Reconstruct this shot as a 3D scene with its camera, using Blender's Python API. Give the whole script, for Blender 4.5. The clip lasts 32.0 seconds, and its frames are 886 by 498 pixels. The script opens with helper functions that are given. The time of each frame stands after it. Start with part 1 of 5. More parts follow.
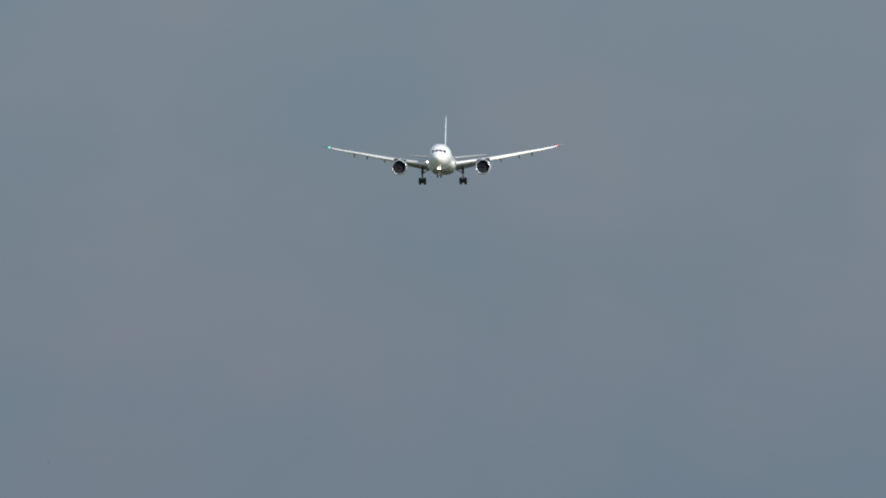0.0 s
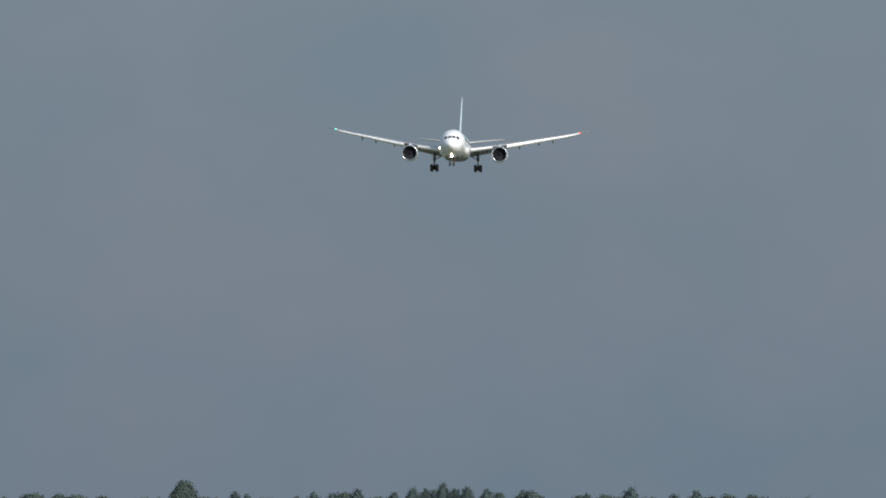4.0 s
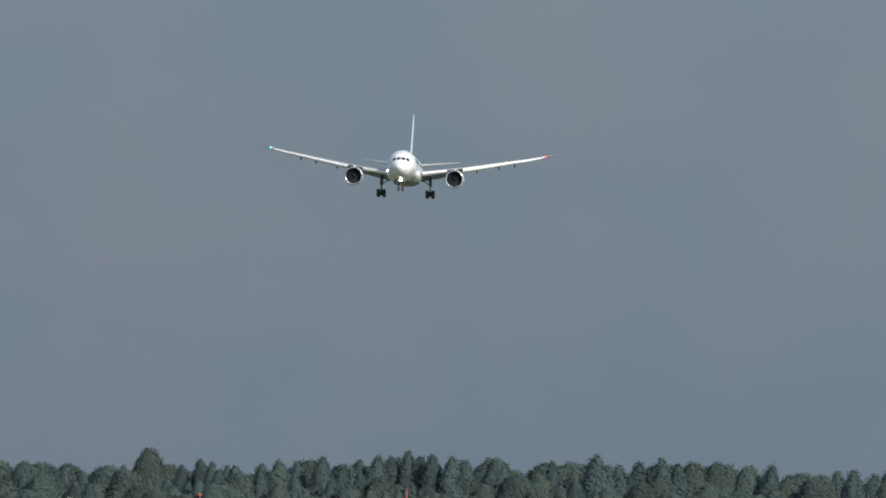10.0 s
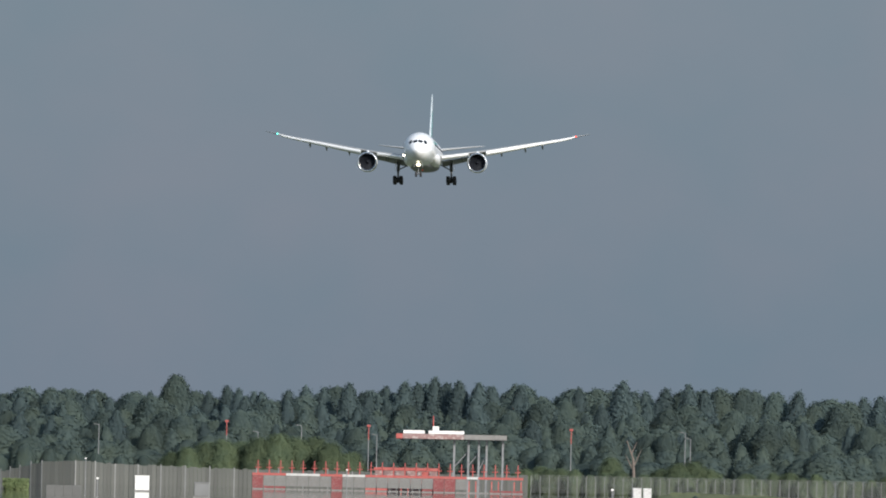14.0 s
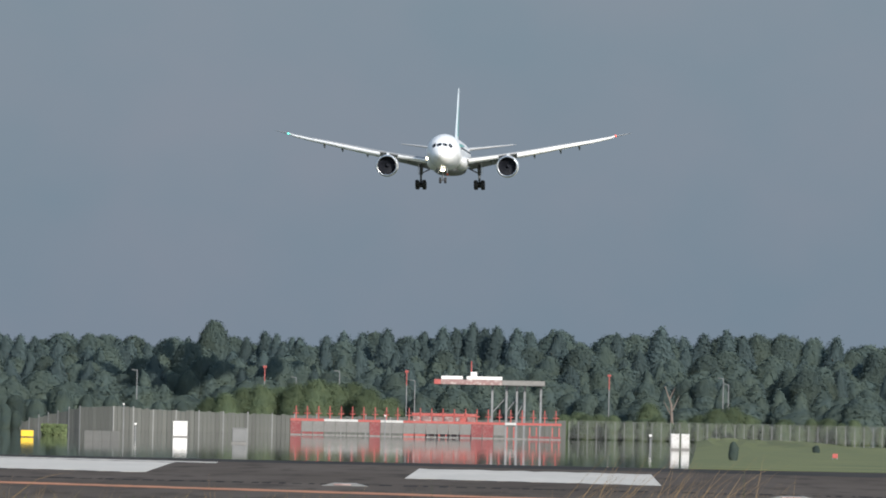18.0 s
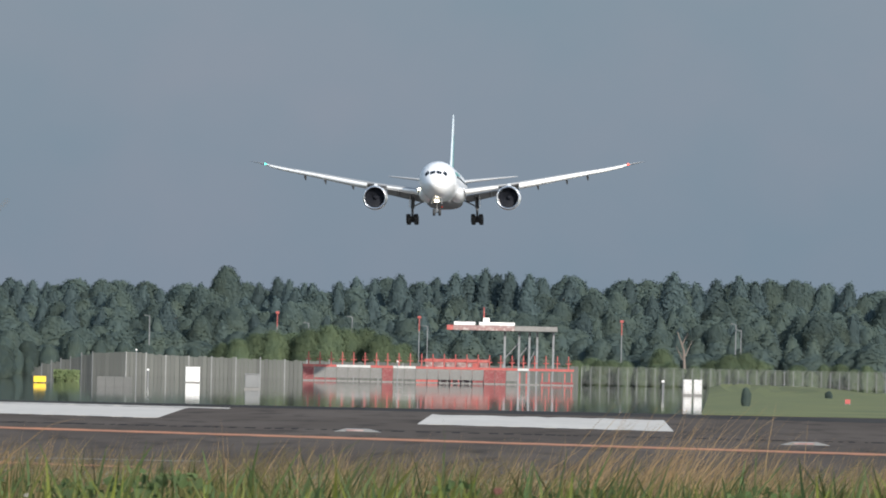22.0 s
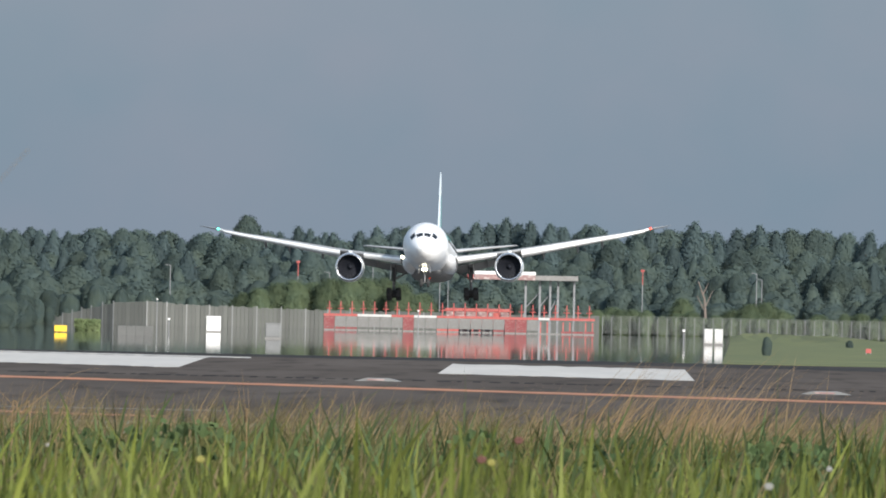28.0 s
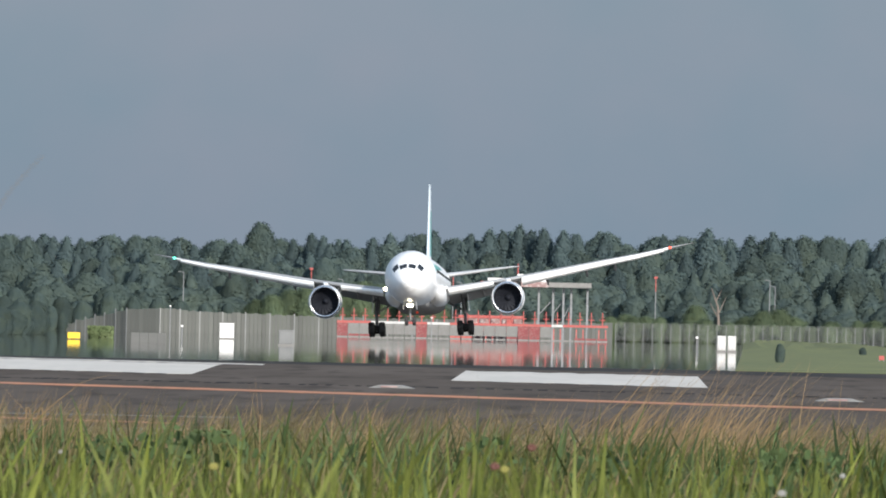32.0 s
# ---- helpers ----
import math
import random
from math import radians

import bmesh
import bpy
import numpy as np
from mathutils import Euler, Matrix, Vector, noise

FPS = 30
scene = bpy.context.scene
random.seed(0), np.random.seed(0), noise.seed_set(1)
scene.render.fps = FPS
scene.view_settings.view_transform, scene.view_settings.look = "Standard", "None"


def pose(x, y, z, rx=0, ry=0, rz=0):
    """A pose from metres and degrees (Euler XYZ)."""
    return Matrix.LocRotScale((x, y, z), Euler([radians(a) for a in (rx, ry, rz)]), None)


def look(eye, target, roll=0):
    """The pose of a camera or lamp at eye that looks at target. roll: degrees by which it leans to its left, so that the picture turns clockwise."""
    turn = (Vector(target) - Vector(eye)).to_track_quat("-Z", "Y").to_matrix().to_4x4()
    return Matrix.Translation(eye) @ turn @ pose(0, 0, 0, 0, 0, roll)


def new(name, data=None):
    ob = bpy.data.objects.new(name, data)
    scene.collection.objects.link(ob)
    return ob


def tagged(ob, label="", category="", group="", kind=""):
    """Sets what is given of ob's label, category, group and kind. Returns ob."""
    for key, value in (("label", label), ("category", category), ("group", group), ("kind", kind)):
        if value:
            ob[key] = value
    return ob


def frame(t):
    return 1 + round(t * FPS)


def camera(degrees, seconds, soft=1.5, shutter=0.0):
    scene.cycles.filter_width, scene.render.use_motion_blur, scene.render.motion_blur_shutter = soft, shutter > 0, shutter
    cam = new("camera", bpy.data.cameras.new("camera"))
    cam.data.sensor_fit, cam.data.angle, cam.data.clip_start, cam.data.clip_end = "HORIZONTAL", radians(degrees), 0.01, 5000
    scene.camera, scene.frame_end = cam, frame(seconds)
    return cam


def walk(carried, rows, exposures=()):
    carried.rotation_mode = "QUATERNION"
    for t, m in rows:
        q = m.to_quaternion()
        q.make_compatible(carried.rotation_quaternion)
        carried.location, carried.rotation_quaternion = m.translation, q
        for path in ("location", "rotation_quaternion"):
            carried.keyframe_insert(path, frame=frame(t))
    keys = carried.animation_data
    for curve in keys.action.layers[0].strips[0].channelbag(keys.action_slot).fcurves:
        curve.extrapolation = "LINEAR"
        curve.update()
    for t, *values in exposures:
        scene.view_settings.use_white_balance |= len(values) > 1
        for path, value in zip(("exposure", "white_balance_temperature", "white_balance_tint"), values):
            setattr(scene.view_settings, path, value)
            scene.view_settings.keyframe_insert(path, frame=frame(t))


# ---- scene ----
# ---- camera and its way ----
cam = camera(3.2504, 32.0, soft=1.9)
cam.data.dof.use_dof, cam.data.dof.focus_distance, cam.data.dof.aperture_fstop = True, 1500.0, 200.0
EYE = Vector((0.0, 0.0, 1.62))


def aim(bearing, rise):
    """Camera on its tripod: bearing in degrees right of the runway's direction, rise above the level."""
    b, e = radians(bearing), radians(rise)
    return look(EYE, EYE + 1000 * Vector((math.sin(b) * math.cos(e), math.cos(b) * math.cos(e), math.sin(e))), 1.2)


AIMS = (
    (0, -0.3699, 1.3916), (0.5, -0.3504, 1.3597), (1, -0.3466, 1.3289), (1.5, -0.3712, 1.3089),
    (2, -0.3839, 1.2893), (2.5, -0.4133, 1.2732), (3, -0.4331, 1.2419), (3.5, -0.4417, 1.2210),
    (5.5, -0.4894, 1.2263), (6, -0.5210, 1.2114), (6.5, -0.4893, 1.2056), (7, -0.4432, 1.2083),
    (7.5, -0.4443, 1.1855), (8, -0.4298, 1.1752), (8.5, -0.4026, 1.1652), (9, -0.3891, 1.1316),
    (9.5, -0.3537, 1.1091), (10, -0.3157, 1.1045), (10.5, -0.3372, 1.0820), (11, -0.3730, 1.0419),
    (11.5, -0.3668, 0.9733), (12, -0.3787, 0.9445), (12.5, -0.4164, 0.9203), (13, -0.4413, 0.8935),
    (13.5, -0.4092, 0.8708), (14, -0.4083, 0.8326), (14.5, -0.4456, 0.7936), (16.5, -0.5128, 0.6653),
    (17, -0.5314, 0.6428), (17.5, -0.5596, 0.6326), (18, -0.5437, 0.6304), (18.5, -0.5090, 0.6342),
    (19, -0.5246, 0.6212), (19.5, -0.5616, 0.5792), (20, -0.5698, 0.5096), (20.5, -0.5529, 0.4623),
    (21, -0.5620, 0.4356), (21.5, -0.5920, 0.4341), (22, -0.5856, 0.4304), (22.5, -0.5867, 0.4098),
    (23, -0.6283, 0.4184), (23.5, -0.6631, 0.4210), (24, -0.6404, 0.3917), (24.5, -0.6528, 0.3771),
    (25, -0.6892, 0.3707), (25.5, -0.7014, 0.3470), (26, -0.6768, 0.3004), (26.5, -0.6741, 0.2555),
    (28.5, -0.6554, 0.2337), (29, -0.7163, 0.2196), (29.5, -0.7287, 0.2417), (30, -0.6976, 0.2710),
    (30.5, -0.7050, 0.2803), (31, -0.7524, 0.2665), (31.5, -0.7422, 0.2509), (32, -0.7070, 0.2675))
walk(cam, [(t, aim(b, e)) for t, b, e in AIMS],
     exposures=((0, 0.21), (6, 0.21), (9, 0.22), (13, 0.30), (17, 0.46), (20, 0.54), (23, 0.65), (32, 0.73)))

# ---- sky, sun ----
SUN_EL, SUN_AZ = 23.0, 30.0        # the sun stands behind the camera, to its right
sky = bpy.data.worlds.new("sky")
scene.world = sky
sky.use_nodes = True
wn, wl = sky.node_tree.nodes, sky.node_tree.links
wn.clear()
w_out, w_bg = wn.new("ShaderNodeOutputWorld"), wn.new("ShaderNodeBackground")
nish = wn.new("ShaderNodeTexSky")
nish.sky_type, nish.sun_disc = "NISHITA", False
nish.sun_elevation, nish.sun_rotation = radians(SUN_EL), radians(180 - SUN_AZ)
nish.air_density, nish.dust_density, nish.ozone_density = 1.0, 1.5, 2.0
# a thin, even veil of grey-blue cloud over the whole sky, with faint lilac patches
veil_noise = wn.new("ShaderNodeTexNoise")
veil_noise.inputs["Scale"].default_value = 62.0
veil_noise.inputs["Detail"].default_value = 4.0
veil_noise.inputs["Roughness"].default_value = 0.5
w_co, w_map = wn.new("ShaderNodeTexCoord"), wn.new("ShaderNodeMapping")
w_map.inputs["Scale"].default_value = (1.0, 1.0, 1.25)
wl.new(w_co.outputs["Generated"], w_map.inputs["Vector"])
wl.new(w_map.outputs["Vector"], veil_noise.inputs["Vector"])
veil_ramp = wn.new("ShaderNodeValToRGB")
veil_ramp.color_ramp.elements[0].position, veil_ramp.color_ramp.elements[0].color = 0.34, (1.47, 2.08, 2.79, 1)
veil_ramp.color_ramp.elements[1].position, veil_ramp.color_ramp.elements[1].color = 0.70, (1.80, 2.18, 2.86, 1)
wl.new(veil_noise.outputs["Fac"], veil_ramp.inputs["Fac"])
veil = wn.new("ShaderNodeMix")
veil.data_type = "RGBA"
veil.inputs["Factor"].default_value = 0.86
wl.new(nish.outputs["Color"], veil.inputs["A"])
wl.new(veil_ramp.outputs["Color"], veil.inputs["B"])
# haze brightens the veil smoothly towards the sun
toward = wn.new("ShaderNodeVectorMath")
toward.operation = "DOT_PRODUCT"
toward.inputs[1].default_value = (math.sin(radians(SUN_AZ)) * math.cos(radians(SUN_EL)), -math.cos(radians(SUN_AZ)) * math.cos(radians(SUN_EL)), math.sin(radians(SUN_EL)))
wl.new(w_co.outputs["Generated"], toward.inputs[0])
half_way = wn.new("ShaderNodeMath")
half_way.operation = "MULTIPLY_ADD"
half_way.inputs[1].default_value, half_way.inputs[2].default_value = 0.5, 0.5
wl.new(toward.outputs["Value"], half_way.inputs[0])
squared = wn.new("ShaderNodeMath")
squared.operation = "POWER"
squared.inputs[1].default_value = 2.0
wl.new(half_way.outputs["Value"], squared.inputs[0])
gain = wn.new("ShaderNodeMath")
gain.operation = "MULTIPLY_ADD"
gain.inputs[1].default_value, gain.inputs[2].default_value = 2.8, 1.0
wl.new(squared.outputs["Value"], gain.inputs[0])
hazy = wn.new("ShaderNodeVectorMath")
hazy.operation = "SCALE"
wl.new(veil.outputs["Result"], hazy.inputs[0])
wl.new(gain.outputs["Value"], hazy.inputs["Scale"])
wl.new(hazy.outputs["Vector"], w_bg.inputs["Color"])
w_bg.inputs["Strength"].default_value = 0.081
wl.new(w_bg.outputs["Background"], w_out.inputs["Surface"])

sun_data = bpy.data.lights.new("sun", "SUN")
sun_data.energy, sun_data.angle, sun_data.color = 3.8, radians(0.55), (1.0, 0.945, 0.87)
sun = new("sun", sun_data)
sun.matrix_world = look((300 * math.sin(radians(SUN_AZ)), -300 * math.cos(radians(SUN_AZ)), 300 * math.tan(radians(SUN_EL))), (0, 0, 0))


# ---- materials ----
def material(name, base, second=None, scale=1.0, rough=0.6, metal=0.0, bump=0.0, bump_scale=None, detail=4.0,
             spots=None, spot_scale=None, per_object=0.0, per_island=0.0, glow=None, glow_strength=0.0, stretch=None,
             rough2=None, ior=None, spec=None, leafy=0.0, coat=0.0, lo=0.35, hi=0.65):
    m = bpy.data.materials.new(name)
    m.use_nodes = True
    n, l = m.node_tree.nodes, m.node_tree.links
    b = n["Principled BSDF"]
    b.inputs["Roughness"].default_value, b.inputs["Metallic"].default_value = rough, metal
    b.inputs["Coat Weight"].default_value = coat
    if spec is not None:
        b.inputs["Specular IOR Level"].default_value = spec
    if ior:
        b.inputs["IOR"].default_value = ior
    tc = n.new("ShaderNodeTexCoord")
    vec = tc.outputs["Object"]
    if stretch:
        mp = n.new("ShaderNodeMapping")
        mp.inputs["Scale"].default_value = stretch
        l.new(vec, mp.inputs["Vector"])
        vec = mp.outputs["Vector"]
    col = None
    if second is None:
        second = tuple(c * 0.85 for c in base)
    no = n.new("ShaderNodeTexNoise")
    no.inputs["Scale"].default_value, no.inputs["Detail"].default_value = scale, detail
    l.new(vec, no.inputs["Vector"])
    rp = n.new("ShaderNodeValToRGB")
    rp.color_ramp.elements[0].position, rp.color_ramp.elements[0].color = lo, (*base, 1)
    rp.color_ramp.elements[1].position, rp.color_ramp.elements[1].color = hi, (*second, 1)
    l.new(no.outputs["Fac"], rp.inputs["Fac"])
    col = rp.outputs["Color"]
    if spots:
        n2 = n.new("ShaderNodeTexNoise")
        n2.inputs["Scale"].default_value, n2.inputs["Detail"].default_value = spot_scale or scale * 6, 5.0
        l.new(vec, n2.inputs["Vector"])
        r2 = n.new("ShaderNodeValToRGB")
        r2.color_ramp.elements[0].position, r2.color_ramp.elements[0].color = 0.5, (0, 0, 0, 1)
        r2.color_ramp.elements[1].position, r2.color_ramp.elements[1].color = 0.7, (1, 1, 1, 1)
        l.new(n2.outputs["Fac"], r2.inputs["Fac"])
        mx = n.new("ShaderNodeMix")
        mx.data_type = "RGBA"
        l.new(r2.outputs["Color"], mx.inputs["Factor"])
        l.new(col, mx.inputs["A"])
        mx.inputs["B"].default_value = (*spots, 1)
        col = mx.outputs["Result"]
    for amount, kind in ((per_object, "object"), (per_island, "island")):
        if amount:
            src = n.new("ShaderNodeObjectInfo") if kind == "object" else n.new("ShaderNodeNewGeometry")
            rnd = src.outputs["Random"] if kind == "object" else src.outputs["Random Per Island"]
            mr = n.new("ShaderNodeMapRange")
            mr.inputs["To Min"].default_value, mr.inputs["To Max"].default_value = 1 - amount, 1 + amount
            l.new(rnd, mr.inputs["Value"])
            hs = n.new("ShaderNodeHueSaturation")
            l.new(mr.outputs["Result"], hs.inputs["Value"])
            l.new(col, hs.inputs["Color"])
            col = hs.outputs["Color"]
    l.new(col, b.inputs["Base Color"])
    if leafy:
        tl = n.new("ShaderNodeBsdfTranslucent")
        l.new(col, tl.inputs["Color"])
        ms = n.new("ShaderNodeMixShader")
        ms.inputs["Fac"].default_value = leafy
        l.new(b.outputs["BSDF"], ms.inputs[1])
        l.new(tl.outputs["BSDF"], ms.inputs[2])
        l.new(ms.outputs["Shader"], n["Material Output"].inputs["Surface"])
    if rough2 is not None:
        mr = n.new("ShaderNodeMapRange")
        mr.inputs["To Min"].default_value, mr.inputs["To Max"].default_value = rough, rough2
        l.new(no.outputs["Fac"], mr.inputs["Value"])
        l.new(mr.outputs["Result"], b.inputs["Roughness"])
    if bump:
        n3 = n.new("ShaderNodeTexNoise")
        n3.inputs["Scale"].default_value, n3.inputs["Detail"].default_value = bump_scale or scale * 8, 6.0
        l.new(vec, n3.inputs["Vector"])
        bp = n.new("ShaderNodeBump")
        bp.inputs["Strength"].default_value, bp.inputs["Distance"].default_value = min(1.0, bump * 10), bump
        l.new(n3.outputs["Fac"], bp.inputs["Height"])
        l.new(bp.outputs["Normal"], b.inputs["Normal"])
    if glow:
        b.inputs["Emission Color"].default_value = (*glow, 1)
        b.inputs["Emission Strength"].default_value = glow_strength
    return m


WHITE = material("white_aircraft_paint", (0.87, 0.87, 0.86), (0.83, 0.83, 0.83), 0.25, rough=0.28, coat=0.3, spots=(0.78, 0.775, 0.76), spot_scale=0.9)
# aircraft grey, with the belly's shade put into the colour
GREY_SHADE_PAINT = material("grey_aircraft_paint_with_shade", (0.28, 0.28, 0.285), (0.24, 0.245, 0.25), 0.5, rough=0.65, spec=0.15)
WING_GREY = material("grey_wing_paint", (0.30, 0.305, 0.31), (0.26, 0.265, 0.27), 0.4, rough=0.65, spec=0.15)
FIN_BLUE = material("pale_blue_grey_fin_paint", (0.58, 0.64, 0.67), (0.52, 0.58, 0.61), 0.4, rough=0.35)
TAIL_GREY = material("pale_grey_tail_paint", (0.38, 0.385, 0.39), (0.34, 0.345, 0.35), 0.5, rough=0.5)
SLAT = material("bright_leading_edge_paint", (0.84, 0.84, 0.82), (0.76, 0.76, 0.75), 1.2, rough=0.3)
TEAL = material("teal_green_livery_paint", (0.08, 0.30, 0.27), (0.07, 0.26, 0.24), 0.5, rough=0.3)
CHROME = material("polished_inlet_lip", (0.66, 0.67, 0.69), (0.58, 0.59, 0.61), 2.0, rough=0.26, metal=1.0)
DARK = material("dark_duct_lining", (0.014, 0.016, 0.022), (0.018, 0.020, 0.026), 1.5, rough=0.8, spec=0.1)
FAN = material("dark_fan_blade", (0.016, 0.018, 0.024), (0.021, 0.023, 0.029), 3.0, rough=0.6, spec=0.1)
GEAR = material("grey_gear_steel", (0.10, 0.10, 0.105), (0.15, 0.15, 0.15), 4.0, rough=0.45, metal=0.4)
TYRE = material("black_tyre_rubber", (0.018, 0.018, 0.019), (0.03, 0.03, 0.03), 6.0, rough=0.85)
HUB = material("wheel_hub_metal", (0.30, 0.30, 0.29), (0.2, 0.2, 0.2), 8.0, rough=0.5, metal=0.5)
COCKPIT = material("dark_cockpit_glass", (0.015, 0.017, 0.02), (0.02, 0.022, 0.026), 1.0, rough=0.08)
LAMP_ON = material("landing_lamp_lit", (0.9, 0.88, 0.8), rough=0.2, glow=(1.0, 0.90, 0.66), glow_strength=7.0)
BEACON = material("red_beacon_glass", (0.55, 0.05, 0.03), rough=0.15, glow=(1.0, 0.12, 0.05), glow_strength=0.15)
LAMP_OFF = material("landing_lamp_glass", (0.55, 0.56, 0.57), rough=0.1)
NAV_RED = material("red_navigation_lamp", (0.6, 0.03, 0.02), rough=0.2, glow=(1.0, 0.08, 0.04), glow_strength=3.0)
NAV_GREEN = material("green_navigation_lamp", (0.03, 0.5, 0.2), rough=0.2, glow=(0.1, 1.0, 0.75), glow_strength=3.0)

ASPHALT = material("worn_brown_grey_asphalt", (0.078, 0.066, 0.057), (0.102, 0.087, 0.076), 0.22, rough=1.0, spec=0.02, bump=0.004, bump_scale=30,
                   spots=(0.056, 0.048, 0.043), spot_scale=1.1, stretch=(1.0, 0.10, 1.0))
# asphalt darkened in its colour to stand for reflected wood
REFLECTION_ASPHALT = material("asphalt_with_dark_reflection", (0.040, 0.040, 0.040), (0.052, 0.050, 0.048), 0.3, rough=1.0, spec=0.02, stretch=(1.0, 0.10, 1.0))
HOT_ASPHALT = material("hot_shimmering_asphalt", (0.075, 0.068, 0.060), (0.095, 0.085, 0.075), 0.06, rough=0.012, rough2=0.026, ior=1.6)
MARK_WHITE = material("white_runway_paint", (0.50, 0.468, 0.42), (0.45, 0.422, 0.38), 0.4, rough=0.8, spots=(0.43, 0.40, 0.36), spot_scale=3.0, stretch=(1.0, 0.12, 1.0))
MARK_ORANGE = material("orange_yellow_line_paint", (0.42, 0.175, 0.085), (0.34, 0.145, 0.075), 0.5, rough=0.8, spots=(0.22, 0.11, 0.06), spot_scale=2.0)
TAR = material("black_joint_tar", (0.018, 0.018, 0.019), (0.03, 0.03, 0.034), 0.6, rough=1.0, spec=0.02)
FIELD = material("summer_grass_field", (0.108, 0.126, 0.074), (0.145, 0.155, 0.094), 0.05, rough=0.95, spots=(0.075, 0.100, 0.042), spot_scale=5.0, bump=0.02, bump_scale=18)
VERGE = material("mown_verge_grass", (0.076, 0.096, 0.027), (0.128, 0.134, 0.042), 0.14, rough=0.95, spots=(0.044, 0.062, 0.022), spot_scale=0.35)
BLADE = material("fresh_green_grass_blade", (0.138, 0.154, 0.031), (0.078, 0.097, 0.021), 6.0, rough=0.55, per_island=0.5, leafy=0.35, spec=0.2)
WEED = material("olive_green_weed", (0.076, 0.084, 0.024), (0.116, 0.108, 0.040), 4.0, rough=0.7, per_island=0.4, leafy=0.35, spec=0.2)
HEDGE = material("clipped_hedge_leaf", (0.084, 0.112, 0.050), (0.104, 0.128, 0.060), 1.5, rough=0.85, per_island=0.15, spec=0.1)
DARK_WEED = material("dark_green_weed", (0.050, 0.080, 0.030), (0.075, 0.100, 0.038), 4.0, rough=0.7, per_island=0.4, leafy=0.3, spec=0.2)
PETAL_YELLOW = material("yellow_petal", (0.30, 0.275, 0.075), rough=0.8, leafy=0.3)
PETAL_RED = material("dull_red_petal", (0.15, 0.065, 0.05), rough=0.8, leafy=0.3)
PETAL_WHITE = material("white_petal", (0.32, 0.315, 0.30), rough=0.8, leafy=0.3)
STRAW = material("dry_straw_grass", (0.190, 0.150, 0.078), (0.112, 0.090, 0.046), 4.0, rough=0.8, per_island=0.35, leafy=0.35, spec=0.2)
RUST_STRAW = material("pale_dry_seed_stalk", (0.320, 0.215, 0.112), (0.255, 0.170, 0.092), 4.0, rough=0.8, per_island=0.3, leafy=0.35, spec=0.2)
# tree base colours lightened and tinted blue to stand for distance haze
HAZY_PINE = material("haze_tinted_conifer_foliage", (0.086, 0.121, 0.126), (0.098, 0.134, 0.129), 0.35, rough=0.9, per_object=0.16, per_island=0.05, leafy=0.45, spec=0.1)
HAZY_BROADLEAF = material("haze_tinted_broadleaf_foliage", (0.089, 0.123, 0.117), (0.106, 0.137, 0.112), 0.30, rough=0.9, per_object=0.20, per_island=0.05, leafy=0.45, spec=0.1)
SHRUB = material("light_green_shrub_foliage", (0.094, 0.126, 0.078), (0.116, 0.146, 0.082), 0.4, rough=0.85, per_object=0.22, per_island=0.12, leafy=0.35, spec=0.1)
BARK = material("grey_brown_bark", (0.10, 0.080, 0.062), (0.070, 0.056, 0.045), 3.0, rough=0.9)
DEADWOOD = material("bleached_dead_wood", (0.17, 0.135, 0.115), (0.12, 0.10, 0.085), 3.0, rough=0.9)
FENCE_GREY = material("weathered_grey_fence_panel", (0.094, 0.096, 0.086), (0.078, 0.081, 0.073), 0.6, rough=0.8, per_object=0.13)
FENCE_POST = material("galvanised_fence_post", (0.20, 0.205, 0.20), (0.16, 0.165, 0.16), 2.0, rough=0.55, metal=0.3)
WIRE = material("dull_wire_mesh", (0.22, 0.23, 0.22), (0.18, 0.19, 0.18), 2.0, rough=0.7)
RED = material("faded_orange_red_steel_paint", (0.38, 0.078, 0.066), (0.32, 0.072, 0.064), 0.8, rough=0.7, spots=(0.40, 0.15, 0.125), spot_scale=3.0)
CRIMSON = material("dark_crimson_steel_paint", (0.20, 0.040, 0.042), (0.16, 0.038, 0.040), 0.8, rough=0.7, spots=(0.22, 0.10, 0.09), spot_scale=3.0)
OFFWHITE = material("weathered_white_steel_paint", (0.52, 0.515, 0.50), (0.44, 0.435, 0.42), 0.8, rough=0.7, spots=(0.34, 0.32, 0.30), spot_scale=4.0)
PINK = material("sun_bleached_red_wall_paint", (0.27, 0.16, 0.148), (0.24, 0.165, 0.155), 0.6, rough=0.8, spots=(0.46, 0.40, 0.37), spot_scale=2.0)
PANEL = material("grimy_white_panel_paint", (0.185, 0.182, 0.172), (0.145, 0.143, 0.136), 0.7, rough=0.8, spots=(0.15, 0.140, 0.13), spot_scale=2.0)
PALE = material("white_steel_paint", (0.78, 0.77, 0.74), (0.70, 0.69, 0.66), 0.8, rough=0.6, spots=(0.55, 0.53, 0.50), spot_scale=5.0)
OLD_CONCRETE = material("dark_weathered_concrete", (0.120, 0.120, 0.114), (0.100, 0.101, 0.096), 0.8, rough=0.9, spots=(0.105, 0.105, 0.10), spot_scale=3.0)
CONCRETE = material("grey_concrete", (0.22, 0.215, 0.20), (0.17, 0.165, 0.155), 0.8, rough=0.9, spots=(0.22, 0.21, 0.2), spot_scale=4.0)
BOX_GREY = material("pale_grey_box_paint", (0.17, 0.173, 0.17), (0.14, 0.143, 0.14), 0.8, rough=0.6)
STEEL = material("galvanised_steel", (0.23, 0.235, 0.24), (0.17, 0.175, 0.18), 1.5, rough=0.5, metal=0.4)
YELLOW = material("yellow_sign_face", (0.80, 0.52, 0.03), (0.72, 0.46, 0.03), 1.0, rough=0.5)
